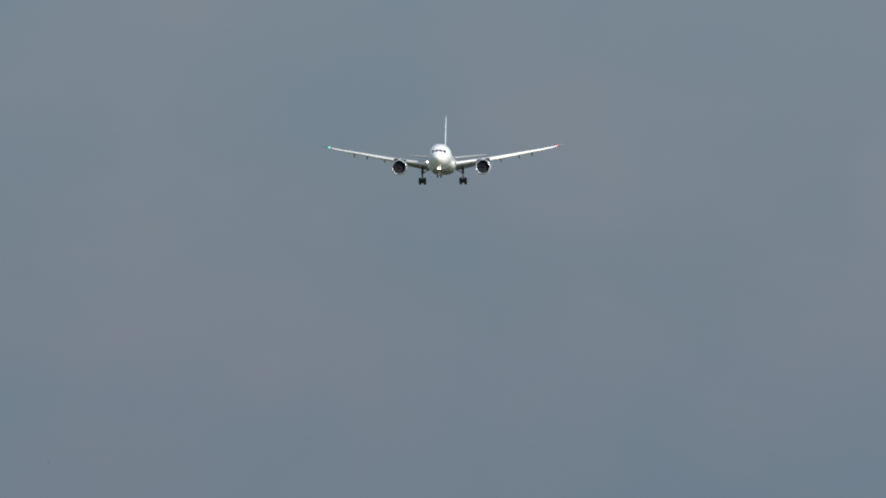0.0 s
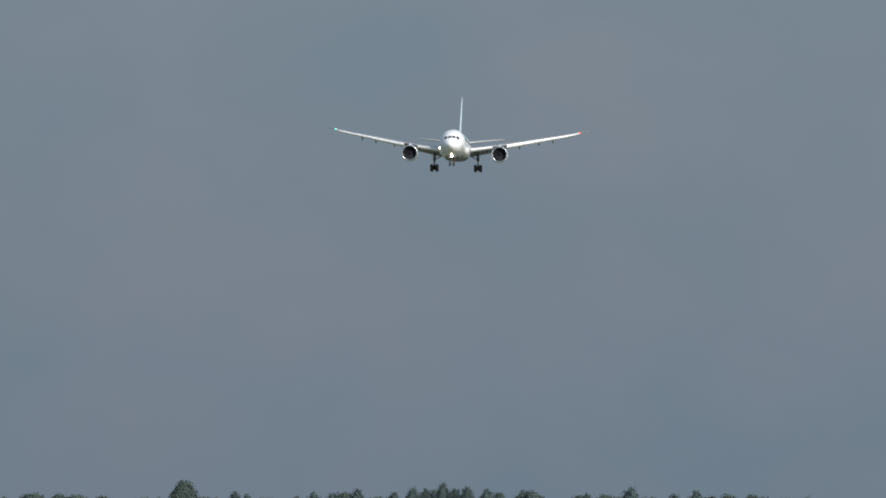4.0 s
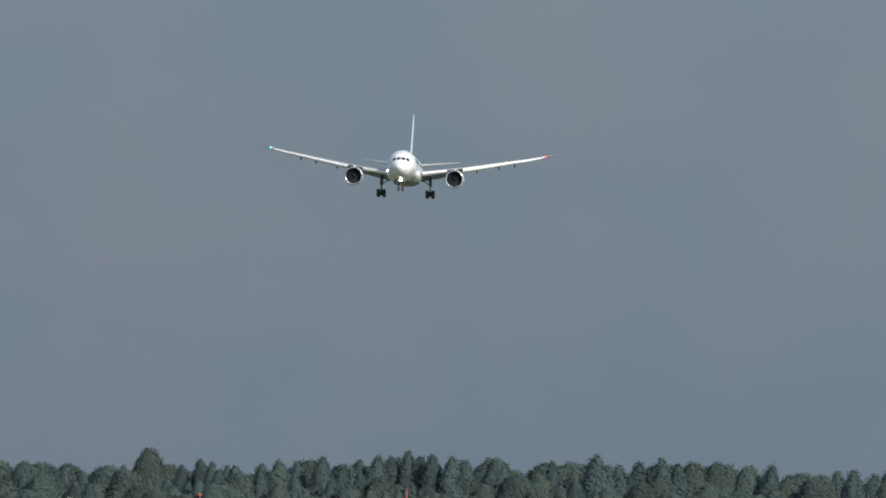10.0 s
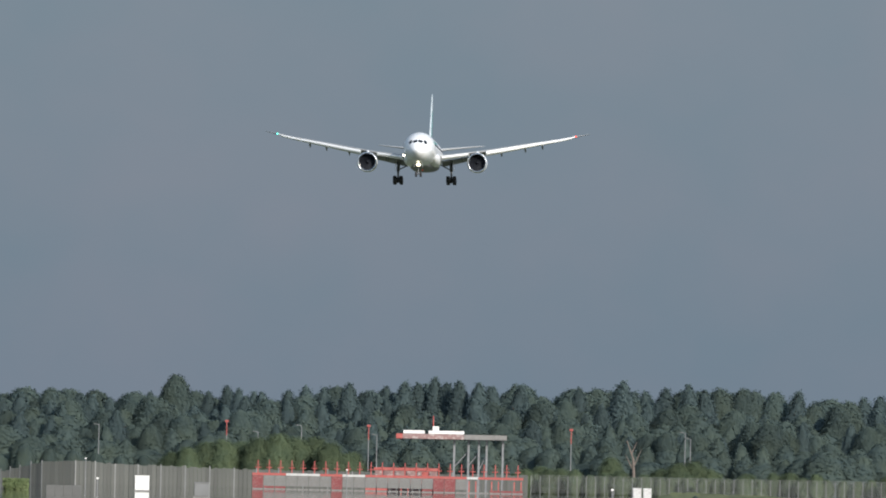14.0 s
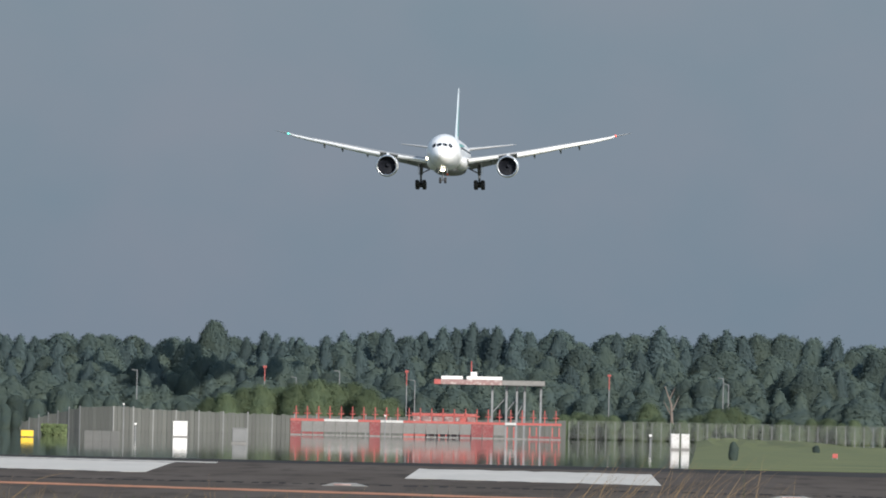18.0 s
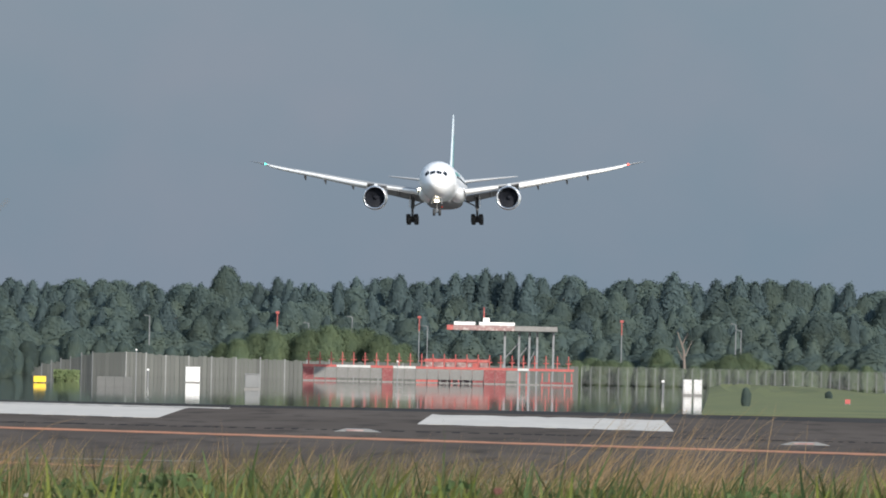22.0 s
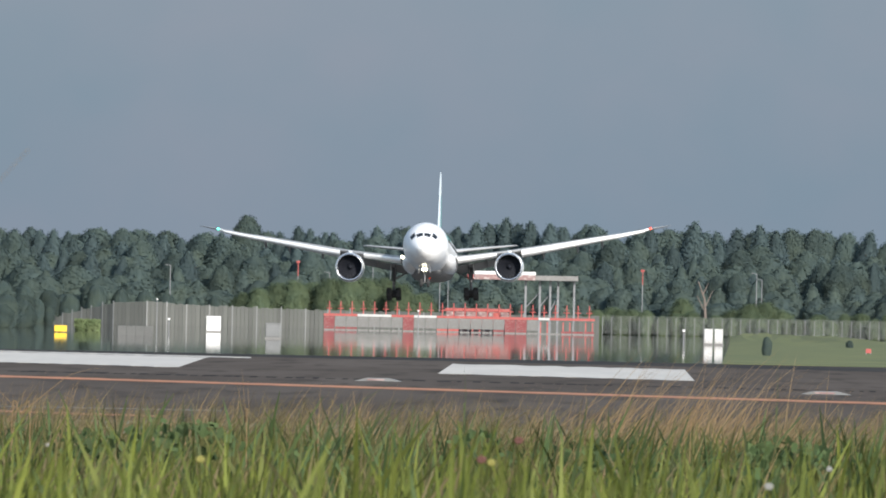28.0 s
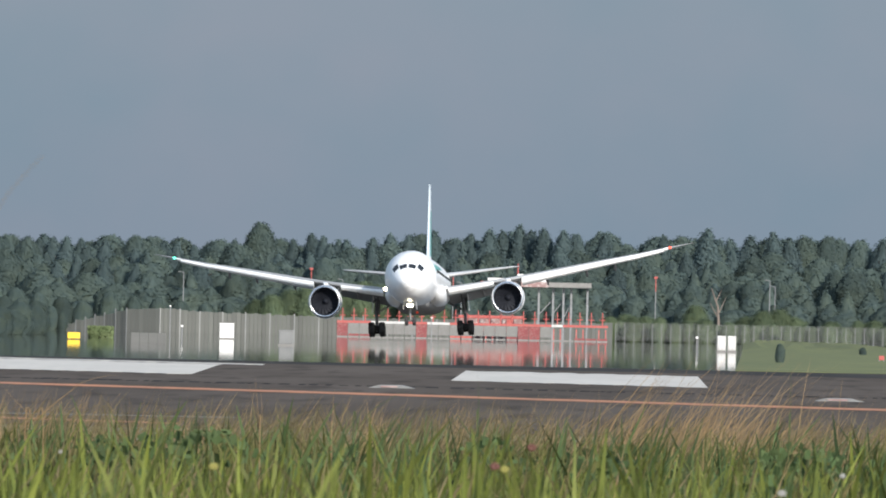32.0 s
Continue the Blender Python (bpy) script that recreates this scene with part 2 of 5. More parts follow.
BLACK = material("black_sign_lettering", (0.02, 0.02, 0.02), rough=0.6)
BIRD = material("dark_bird_plumage", (0.03, 0.03, 0.035), (0.05, 0.045, 0.045), 30.0, rough=0.7)


# ---- mesh helpers ----
def part(name, bm, mat, parent=None, label="", smooth=False):
    """Link a bmesh as one mesh object under a thing or a part."""
    me = bpy.data.meshes.new(name)
    bm.normal_update()
    bm.to_mesh(me)
    bm.free()
    return part_of(name, me, mat, parent, label, smooth)


def part_of(name, me, mat, parent=None, label="", smooth=False):
    for m in (mat if isinstance(mat, (list, tuple)) else [mat]):
        me.materials.append(m)
    if smooth:
        me.polygons.foreach_set("use_smooth", [True] * len(me.polygons))
    ob = new(name, me)
    if parent is not None:
        ob.parent = parent
    if label:
        ob["label"] = label
    return ob


def mesh_from(name, verts, faces):
    me = bpy.data.meshes.new(name)
    me.from_pydata([tuple(v) for v in verts], [], faces)
    me.update()
    return me


def again(ob, name, m, parent):
    """Another part on the mesh of ob."""
    o = new(name, ob.data)
    o.parent = parent
    o.matrix_basis = m
    return o


def empty(name, m=None):
    ob = new(name)
    ob.empty_display_size = 0.5
    if m is not None:
        ob.matrix_basis = m
    return ob


def add_box(bm, x0, x1, y0, y1, z0, z1, bevel=0.0):
    r = bmesh.ops.create_cube(bm, size=1.0, matrix=Matrix.Translation(((x0 + x1) / 2, (y0 + y1) / 2, (z0 + z1) / 2)) @ Matrix.Diagonal((x1 - x0, y1 - y0, z1 - z0, 1)))
    if bevel:
        es = {e for v in r["verts"] for e in v.link_edges}
        bmesh.ops.bevel(bm, geom=list(es), offset=bevel, segments=2, affect="EDGES", profile=0.5)
    return bm


def box(x0, x1, y0, y1, z0, z1, bevel=0.0):
    return add_box(bmesh.new(), x0, x1, y0, y1, z0, z1, bevel)


def add_tube(bm, a, b, r0, r1=None, n=10):
    a, b = Vector(a), Vector(b)
    r1 = r0 if r1 is None else r1
    q = (b - a).to_track_quat("Z", "Y").to_matrix().to_4x4()
    m = Matrix.Translation((a + b) / 2) @ q
    bmesh.ops.create_cone(bm, cap_ends=True, segments=n, radius1=r0, radius2=r1, depth=(b - a).length, matrix=m)
    return bm


def tube(a, b, r0, r1=None, n=10):
    return add_tube(bmesh.new(), a, b, r0, r1, n)


def loft(rings, cap=True, closed=True):
    """Skin over rings of points of equal count."""
    bm = bmesh.new()
    vs = [[bm.verts.new(p) for p in ring] for ring in rings]
    k = len(rings[0])
    for a, b in zip(vs, vs[1:]):
        for i in range(k if closed else k - 1):
            j = (i + 1) % k
            bm.faces.new((a[i], a[j], b[j], b[i]))
    if cap and closed:
        for f in (bm.faces.new(list(reversed(vs[0]))), bm.faces.new(vs[-1])):
            for e in f.edges:
                e.smooth = False
    bmesh.ops.recalc_face_normals(bm, faces=bm.faces)
    return bm


def spin(profile, n=32, axis_y=True, closed_ends=False):
    """Turned body about the y axis from (y, radius) pairs."""
    rings = [[(r * math.cos(2 * math.pi * i / n), y, r * math.sin(2 * math.pi * i / n)) for i in range(n)] for y, r in profile]
    return loft(rings, cap=closed_ends)


# ---- ground, runway ----
PROFILE = ((-400, 0.75), (40, 0.75), (100, 0.3), (200, -0.2), (300, -0.46), (310, -0.44), (375, -0.05), (405, 0.05), (455, 0.215), (500, 0.225),
           (560, 0.05), (650, -0.3), (800, -0.75), (940, -1.0), (2545, -1.0), (2600, -1.2), (3200, -1.2), (4950, -1.2))
BANK = ((507, 0.24), (560, 0.23), (650, 0.20), (800, 0.16), (1100, 0.12), (1350, 0.25), (1600, 0.25))


def level(y, way=PROFILE):
    """Height of the ground, or of the grass bank, at the distance y."""
    for (a, za), (b, zb) in zip(way, way[1:]):
        if y <= b:
            return za + (zb - za) * (y - a) / (b - a)
    return way[-1][1]


def strip(name, y0, y1, x0, x1, lift, mat, step=None, label=""):
    """A sheet on the ground between two distances, with some thickness."""
    ys = sorted({y0, y1, *[p for p, _ in PROFILE if y0 < p < y1], *([y0 + step * i for i in range(int((y1 - y0) / step))] if step else [])})
    verts, faces = [], []
    for y in ys:
        z = level(y) + lift
        verts += [(x0, y, z), (x1, y, z), (x1, y, z - 0.3), (x0, y, z - 0.3)]
    for i in range(len(ys) - 1):
        a, b = 4 * i, 4 * i + 4
        for j in range(4):
            k = (j + 1) % 4
            faces.append((a + j, a + k, b + k, b + j))
    faces += [(3, 2, 1, 0), (len(verts) - 4, len(verts) - 3, len(verts) - 2, len(verts) - 1)]
    me = mesh_from(name, verts, faces)
    return part_of(name, me, mat, None, label)


def build_ground():
    xs = (-2400, -900, -300, -110, -54.5, -24.5, 5.6, 40, 110, 300, 900, 2400)
    ys = [p for p, _ in PROFILE]
    verts = [(x, y, level(y) + (0.0 if abs(x) < 900 else 0.4)) for y in ys for x in xs]
    k = len(xs)
    faces = [(r * k + c, r * k + c + 1, (r + 1) * k + c + 1, (r + 1) * k + c) for r in range(len(ys) - 1) for c in range(k - 1)]
    tagged(part_of("ground", mesh_from("ground", verts, faces), FIELD), "wide flat airfield of green and yellowish summer grass", "ground", kind="structure")


build_ground()
CL = -24.5                                     # the runway's centre line
tagged(strip("runway", 285, 505, -110, 60, 0.02, ASPHALT), "worn brown-grey asphalt of the runway's near end", "runway", kind="structure")
tagged(strip("runway_far", 505, 2547, CL - 66, 66, 0.02, HOT_ASPHALT), "hot asphalt runway shimmering like a mirror", "runway", kind="structure")


def build_verge():
    """A tongue of grass between the paved strips."""
    edge = ((3.3, 506), (5.2, 760), (7.4, 1060), (10.2, 1450), (13.0, 1540), (16.5, 1500), (19.0, 1400), (20.5, 1250), (21.5, 1120), (26, 1050), (46, 1050), (46, 506))
    # strips across, so that the tongue follows the ground
    rows = []
    for y in (507, 530, 560, 600, 650, 700, 800, 900, 1000, 1045, 1080, 1150, 1250, 1350, 1400, 1450, 1500, 1535):
        xs = []
        for (xa, ya), (xb, yb) in zip(edge, edge[1:] + edge[:1]):
            if min(ya, yb) <= y <= max(ya, yb) and ya != yb:
                xs.append(xa + (xb - xa) * (y - ya) / (yb - ya))
        rows.append((y, min(xs), max(xs)))
    verts, faces = [], []
    rng = random.Random(2)
    for y, xa, xb in rows:
        for j in range(13):
            verts.append((xa + (xb - xa) * j / 12, y, level(y, BANK) + (rng.uniform(0, 0.10 if y < 1000 else 0.32) if 0 < j < 12 and y > 530 else 0)))
    for i in range(len(rows) - 1):
        for j in range(12):
            p = i * 13 + j
            faces.append((p, p + 1, p + 14, p + 13))
    # its sloped sides
    n = len(rows)
    rim = list(range(13)) + [i * 13 + 12 for i in range(1, n)] + [(n - 1) * 13 + j for j in range(11, -1, -1)] + [i * 13 for i in range(n - 2, 0, -1)]
    k = len(verts)
    verts += [(verts[i][0], verts[i][1], level(verts[i][1]) - 0.2) for i in rim]
    for i in range(len(rim)):
        j = (i + 1) % len(rim)
        faces.append((rim[i], k + i, k + j, rim[j]))
    tagged(part_of("grass_verge", mesh_from("grass_verge", verts, faces), VERGE), "low bank of pale yellow-green mown grass beside the runway", "grass", kind="structure")


build_verge()


# ---- the airliner; its own space: nose towards -y, wheels' foot at z = 0, main wheels at y = 0 ----
NOSE = -31.8
HULL = ((0.0, 0.05, 4.55, 4.65), (0.25, 0.52, 4.15, 5.05), (0.7, 0.92, 3.80, 5.42), (1.4, 1.36, 3.42, 5.85), (2.4, 1.80, 3.05, 6.40), (3.4, 2.13, 2.83, 6.98),
        (4.6, 2.42, 2.66, 7.50), (6.2, 2.66, 2.52, 7.95), (8.2, 2.82, 2.43, 8.22), (11.0, 2.885, 2.40, 8.34), (20.0, 2.885, 2.40, 8.34), (34.0, 2.885, 2.40, 8.34),
        (42.0, 2.88, 2.42, 8.34), (46.0, 2.76, 2.75, 8.33), (50.0, 2.48, 3.45, 8.27), (54.0, 1.98, 4.45, 8.10), (58.0, 1.28, 5.60, 7.75), (61.0, 0.66, 6.35, 7.40), (62.8, 0.22, 6.75, 7.12))


def hull_at(s):
    for a, b in zip(HULL, HULL[1:]):
        if s <= b[0]:
            k = (s - a[0]) / (b[0] - a[0])
            return [a[i] + (b[i] - a[i]) * k for i in range(4)]
    return HULL[-1]


def hull_point(s, ang, out=0.0):
    """A point on the hull: s metres behind the nose, ang degrees from the top towards +x."""
    _, w, lo, hi = hull_at(s)
    a = radians(ang)
    zc, hz = (lo + hi) / 2, (hi - lo) / 2
    return Vector(((w + out) * math.sin(a), NOSE + s, zc + (hz + out) * math.cos(a)))


def hull_patch(s0, s1, a0, a1, out=0.02, ns=4, na=6, a0b=None, a1b=None):
    """A panel that follows the hull."""
    a0b, a1b = a0 if a0b is None else a0b, a1 if a1b is None else a1b
    rows = []
    for i in range(ns + 1):
        k = i / ns
        s, lo, hi = s0 + (s1 - s0) * k, a0 + (a0b - a0) * k, a1 + (a1b - a1) * k
        rows.append([hull_point(s, lo + (hi - lo) * j / na, out) for j in range(na + 1)])
    bm = bmesh.new()
    vs = [[bm.verts.new(p) for p in r] for r in rows]
    for a, b in zip(vs, vs[1:]):
        for j in range(na):
            bm.faces.new((a[j], a[j + 1], b[j + 1], b[j]))
    g = bmesh.ops.extrude_face_region(bm, geom=bm.faces[:])
    for v in [e for e in g["geom"] if isinstance(e, bmesh.types.BMVert)]:
        c = Vector((0, v.co.y, 5.3))
        v.co += (c - v.co).normalized() * 0.05
    bmesh.ops.recalc_face_normals(bm, faces=bm.faces)
    return bm


def foil(x, y_le, chord, z, thick, twist=0.0, n=9):
    """One wing section: a ring of points, leading edge towards -y."""
    up, lo = [], []
    for i in range(n + 1):
        u = 0.5 - 0.5 * math.cos(math.pi * i / n)
        t = thick * (1.48 * math.sqrt(u) - 0.63 * u - 1.758 * u * u + 1.4215 * u ** 3 - 0.5 * u ** 4) * 1.0
        c = 0.12 * thick * math.sin(math.pi * u)
        up.append((u, c + t))
        lo.append((u, c - t))
    ring = up + lo[-2:0:-1]
    tw = radians(twist)
    pts = []
    for u, h in ring:
        yy, zz = u * chord, h
        pts.append((x, y_le + yy * math.cos(tw) + zz * math.sin(tw), z - yy * math.sin(tw) + zz * math.cos(tw)))
    return pts


# spanwise stations: x, leading edge behind the nose, chord, height, thickness
WING = ((2.2, 19.6, 13.0, 4.28, 0.88), (5.0, 21.7, 11.0, 4.68, 0.76), (7.5, 23.4, 9.4, 5.07, 0.70), (10.05, 25.1, 8.1, 5.47, 0.68), (13.5, 27.4, 6.9, 6.10, 0.70),
        (17.0, 29.7, 5.8, 6.80, 0.64), (20.5, 32.1, 4.8, 7.52, 0.52), (24.0, 34.5, 3.8, 8.20, 0.42), (26.6, 36.3, 3.0, 8.80, 0.33), (28.2, 37.9, 2.2, 9.18, 0.22), (29.3, 39.4, 1.3, 9.44, 0.12), (30.0, 40.7, 0.5, 9.62, 0.05))


def wing_at(x):
    for a, b in zip(WING, WING[1:]):
        if x <= b[0]:
            k = (x - a[0]) / (b[0] - a[0])
            return [a[i] + (b[i] - a[i]) * k for i in range(5)]
    return WING[-1]


def wing_piece(side, x0, x1, c0, c1, drop, turn, fat, steps=6):
    """A slat or flap between two span stations, from c0 to c1 of the chord, drooped and turned down."""
    rings = []
    for i in range(steps + 1):
        x = x0 + (x1 - x0) * i / steps
        _, le, ch, z, th = wing_at(x)
        rings.append(foil(side * x, NOSE + le + c0 * ch, (c1 - c0) * ch, z - drop * ch / 8, th * fat, turn, 6))
    return loft(rings)


def build_engine(plane, side):
    eng = empty("engine", pose(side * 10.05, -11.5, 3.3))
    eng.parent = plane
    part("nacelle", spin(((0.12, 1.74), (0.5, 1.83), (1.4, 1.86), (2.6, 1.80), (3.8, 1.62), (4.8, 1.40), (4.8, 1.30), (3.0, 1.42)), 40), WHITE, eng, smooth=True)
    part("inlet_lip", spin(((0.22, 1.48), (0.06, 1.53), (-0.02, 1.60), (-0.02, 1.66), (0.06, 1.73), (0.22, 1.775)), 40), CHROME, eng, "bright polished metal inlet lip", smooth=True)
    part("inlet_duct", spin(((0.2, 1.49), (0.6, 1.42), (1.2, 1.42), (1.5, 1.43)), 40), DARK, eng, "dark grey inlet lining", smooth=True)
    disc = part("fan_disc", spin(((1.45, 0.02), (1.45, 1.425), (1.5, 1.425)), 40), DARK, eng)
    bm = bmesh.new()
    vs = []
    for r, tw in ((0.35, 0.25), (0.8, 0.42), (1.1, 0.55), (1.38, 0.62)):
        ca, sa = math.cos(0.25 * r), math.sin(0.25 * r)
        h = 0.09 + 0.05 * r
        vs.append([bm.verts.new(p) for p in ((r * ca - h * sa, 1.38, r * sa + h * ca), (r * ca + h * sa, 1.18 + 0.1 * tw, r * sa - h * ca), (r * ca + h * sa, 1.21 + 0.1 * tw, r * sa - h * ca), (r * ca - h * sa, 1.41, r * sa + h * ca))])
    for p, q in zip(vs, vs[1:]):
        for k in range(4):
            bm.faces.new((p[k], p[(k + 1) % 4], q[(k + 1) % 4], q[k]))
    blade = part("fan_blade", bm, FAN, eng)
    for i in range(1, 18):
        again(blade, "fan_blade", pose(0, 0, 0, 0, 20 * i, 0), eng)
    part("spinner", spin(((0.72, 0.01), (0.85, 0.12), (1.1, 0.28), (1.4, 0.37)), 20), DARK, eng, smooth=True)
    part("core_nozzle", spin(((4.4, 0.95), (5.4, 0.80), (6.1, 0.60), (6.1, 0.3)), 24), FAN, eng, smooth=True)
    rings = []
    for y, z0, z1, w in ((0.9, 1.80, 1.90, 0.05), (2.2, 1.70, 2.18, 0.22), (4.0, 1.35, 2.05, 0.26), (6.5, 0.9, 1.55, 0.22), (8.5, 0.9, 1.25, 0.08)):
        rings.append([(-w, y, z0), (w, y, z0), (w, y, z1), (-w, y, z1)])
    part("pylon", loft(rings), WHITE, eng)
    s = side
    part("strake", loft([[(-s * 1.28, 1.5, 1.30), (-s * 1.33, 1.5, 1.34), (-s * 1.31, 1.5, 1.36)], [(-s * 1.28, 3.0, 1.30), (-s * 1.75, 3.0, 1.76), (-s * 1.31, 3.0, 1.36)]]), WHITE, eng)
    return eng


def build_wheel(parent, x, y, r, w, tyre=None, rim=None, drop=0.0):
    at = pose(x, y, r - drop)
    if tyre is None:
        k = w / 2
        prof = ((-k * 0.8, r * 0.55), (-k, r * 0.72), (-k, r * 0.88), (-k * 0.75, r * 0.97), (-k * 0.3, r), (k * 0.3, r), (k * 0.75, r * 0.97), (k, r * 0.88), (k, r * 0.72), (k * 0.8, r * 0.55))
        bm = spin(prof, 28, closed_ends=False)
        bmesh.ops.rotate(bm, verts=bm.verts, cent=(0, 0, 0), matrix=Matrix.Rotation(radians(-90), 3, "Z"))
        tyre = part("tyre", bm, TYRE, parent, "black tyre", smooth=True)
        tyre.matrix_basis = at
        bm = spin(((-k * 0.7, 0.03), (-k * 0.75, r * 0.25), (-k * 0.5, r * 0.5), (-k * 0.7, r * 0.57), (k * 0.7, r * 0.57), (k * 0.5, r * 0.5), (k * 0.75, r * 0.25), (k * 0.7, 0.03)), 20)
        bmesh.ops.rotate(bm, verts=bm.verts, cent=(0, 0, 0), matrix=Matrix.Rotation(radians(-90), 3, "Z"))
        rim = part("rim", bm, HUB, parent, smooth=True)
        rim.matrix_basis = at
    else:
        again(tyre, "tyre", at, parent)
        again(rim, "rim", at, parent)
    return tyre, rim


def build_airliner():
    plane = empty("airliner")
    tagged(plane, "white twin-engine jet airliner landing with wheels and flaps down", "aeroplane")
    n = 40
    rings = []
    fine = sorted({*[h[0] for h in HULL], *[0.1, 0.45, 1.0, 1.9, 2.9, 4.0, 5.4, 7.2, 9.5]})
    for s in fine:
        rings.append([hull_point(s, 360 * i / n) for i in range(n)])
    part("fuselage", loft(rings), WHITE, plane, "white painted fuselage", smooth=True)
    # cockpit glass: four panes that wrap the brow
    for a0, a1, s0, s1 in ((2.5, 29, 1.95, 2.80), (33, 55, 2.40, 3.40), (-29, -2.5, 1.95, 2.80), (-55, -33, 2.40, 3.40)):
        part("cockpit_window", hull_patch(s0, s1, a0, a1, 0.012, 3, 5), COCKPIT, plane, "dark cockpit window pane")
    # livery: a teal sweep on both flanks behind the door, and a pale green one at the rear
    for s in (1, -1):
        part("livery_stripe", hull_patch(8.8, 25.5, s * 62, s * 76, 0.012, 10, 3, s * 60, s * 66), TEAL, plane, "teal green livery stripe")
        part("passenger_door", hull_patch(6.6, 7.7, s * 64, s * 104, 0.014, 2, 4), WHITE, plane, "white passenger door")
    # cabin windows
    first = part("cabin_window", box(-0.03, 0.03, -0.14, 0.14, -0.24, 0.24, 0.02), COCKPIT, plane)
    first.matrix_basis = pose(2.86, NOSE + 10.0, 5.95, 0, 0, 0)
    for k in range(54):
        s = 10.0 + 0.62 * k
        for sd in (1, -1):
            if k or sd < 0:
                p = hull_point(s, sd * 79, -0.015)
                again(first, "cabin_window", pose(p.x, p.y, p.z, 0, 11 * sd, 0), plane)
    # belly fairing between the wings; its grey is darkened to stand for shade
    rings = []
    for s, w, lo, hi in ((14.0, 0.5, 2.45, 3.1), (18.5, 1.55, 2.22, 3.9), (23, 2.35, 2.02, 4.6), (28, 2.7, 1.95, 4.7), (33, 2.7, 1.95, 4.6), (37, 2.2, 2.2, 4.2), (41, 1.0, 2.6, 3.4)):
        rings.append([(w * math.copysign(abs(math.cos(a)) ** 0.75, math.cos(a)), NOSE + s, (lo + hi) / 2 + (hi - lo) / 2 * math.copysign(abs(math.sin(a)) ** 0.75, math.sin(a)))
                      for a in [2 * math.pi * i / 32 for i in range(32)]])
    part("belly_fairing", loft(rings), GREY_SHADE_PAINT, plane, "belly fairing between the wings, grey darkened for shade", smooth=True)
    part("antenna_fairing", loft([[(w * math.cos(a), NOSE + s, 8.28 + h * max(0, math.sin(a))) for a in [2 * math.pi * i / 16 for i in range(16)]]
                                  for s, w, h in ((22, 0.1, 0.02), (22.8, 0.6, 0.3), (25.5, 0.62, 0.34), (27.2, 0.12, 0.05))]), WHITE, plane, smooth=True)
    for side in (1, -1):
        wing = part("wing", loft([foil(side * x, NOSE + le, ch * 0.86, z, th * 0.82, 1.5) for x, le, ch, z, th in WING]), WING_GREY, plane, "grey wing flexed upwards", smooth=True)
        for x0, x1 in ((3.6, 8.4), (11.5, 15.4), (15.42, 19.2), (19.22, 23.0), (23.02, 26.8)):
            part("slat", wing_piece(side, x0, x1, -0.075 if x0 > 9 else -0.05, 0.110 if x0 > 9 else 0.05, 0.24 if x0 > 9 else 0.10, 30, 1.0 if x0 > 9 else 0.55, 5), SLAT, wing, "bright drooped leading-edge slat", smooth=True)
        part("wing_tip_edge", wing_piece(side, 26.82, 27.3, -0.05, 0.22, 0.10, 14, 1.0, 3), SLAT, wing, "bright raked wing tip", smooth=True)
        for x0, x1, dr, tn in ((3.2, 8.8, 0.30, 18), (11.2, 20.8, 0.14, 12)):
            part("flap", wing_piece(side, x0, x1, 0.80, 1.06, dr, tn, 0.30, 6), WING_GREY, wing, "lowered trailing-edge flap", smooth=True)
        part("flaperon", wing_piece(side, 8.9, 11.1, 0.80, 1.04, 0.26, 12, 0.3, 3), WING_GREY, wing)
        part("aileron", wing_piece(side, 21.0, 26.2, 0.80, 1.0, 0.2, 3, 0.3, 4), WING_GREY, wing)
        for x, ln in ((7.0, 5.2), (14.0, 4.4), (18.3, 3.8), (21.4, 3.0)):
            _, le, ch, z, th = wing_at(x)
            y0 = NOSE + le + 0.52 * ch
            part("flap_fairing", loft([[(side * x + w * math.cos(a), y0 + u * ln, z - dz - 0.18 + h * math.sin(a)) for a in [2 * math.pi * i / 12 for i in range(12)]]
                                       for u, w, h, dz in ((0, 0.03, 0.05, 0.25), (0.2, 0.15, 0.22, 0.36), (0.55, 0.18, 0.27, 0.50), (0.85, 0.12, 0.17, 0.76), (1.0, 0.03, 0.04, 0.95))]),
                 GREY_SHADE_PAINT, wing, "grey flap track fairing", smooth=True)
        _, le, ch, z, th = wing_at(27.5)
        part("navigation_lamp", box(side * 27.5 - 0.13, side * 27.5 + 0.13, NOSE + le - 0.28, NOSE + le + 0.4, z - 0.08, z + 0.10, 0.04), NAV_RED if side > 0 else NAV_GREEN, wing,
             "red navigation lamp" if side > 0 else "green navigation lamp")
        _, le, ch, z, th = wing_at(3.3)
        bm = bmesh.new()
        bmesh.ops.create_uvsphere(bm, u_segments=14, v_segments=8, radius=0.20, matrix=pose(side * 3.35, NOSE + le - 0.12, z + 0.10))
        part("landing_lamp", bm, LAMP_ON if side < 0 else LAMP_OFF, wing, "lit wing-root landing lamp" if side < 0 else "unlit wing-root landing lamp", smooth=True)
        part("wing_root_fairing", loft([[(side * (2.1 + w * math.cos(a)), NOSE + s, z + h * math.sin(a)) for a in [2 * math.pi * i / 20 for i in range(20)]]
                                        for s, w, h, z in ((16.2, 0.45, 0.35, 4.1), (17.5, 0.95, 0.85, 4.0), (19.5, 1.25, 1.15, 3.9), (23, 1.35, 1.3, 3.85), (30, 1.2, 1.2, 3.9), (36, 0.7, 0.7, 4.1), (39, 0.2, 0.2, 4.2))]),
             WHITE, plane, "white wing root fairing", smooth=True)
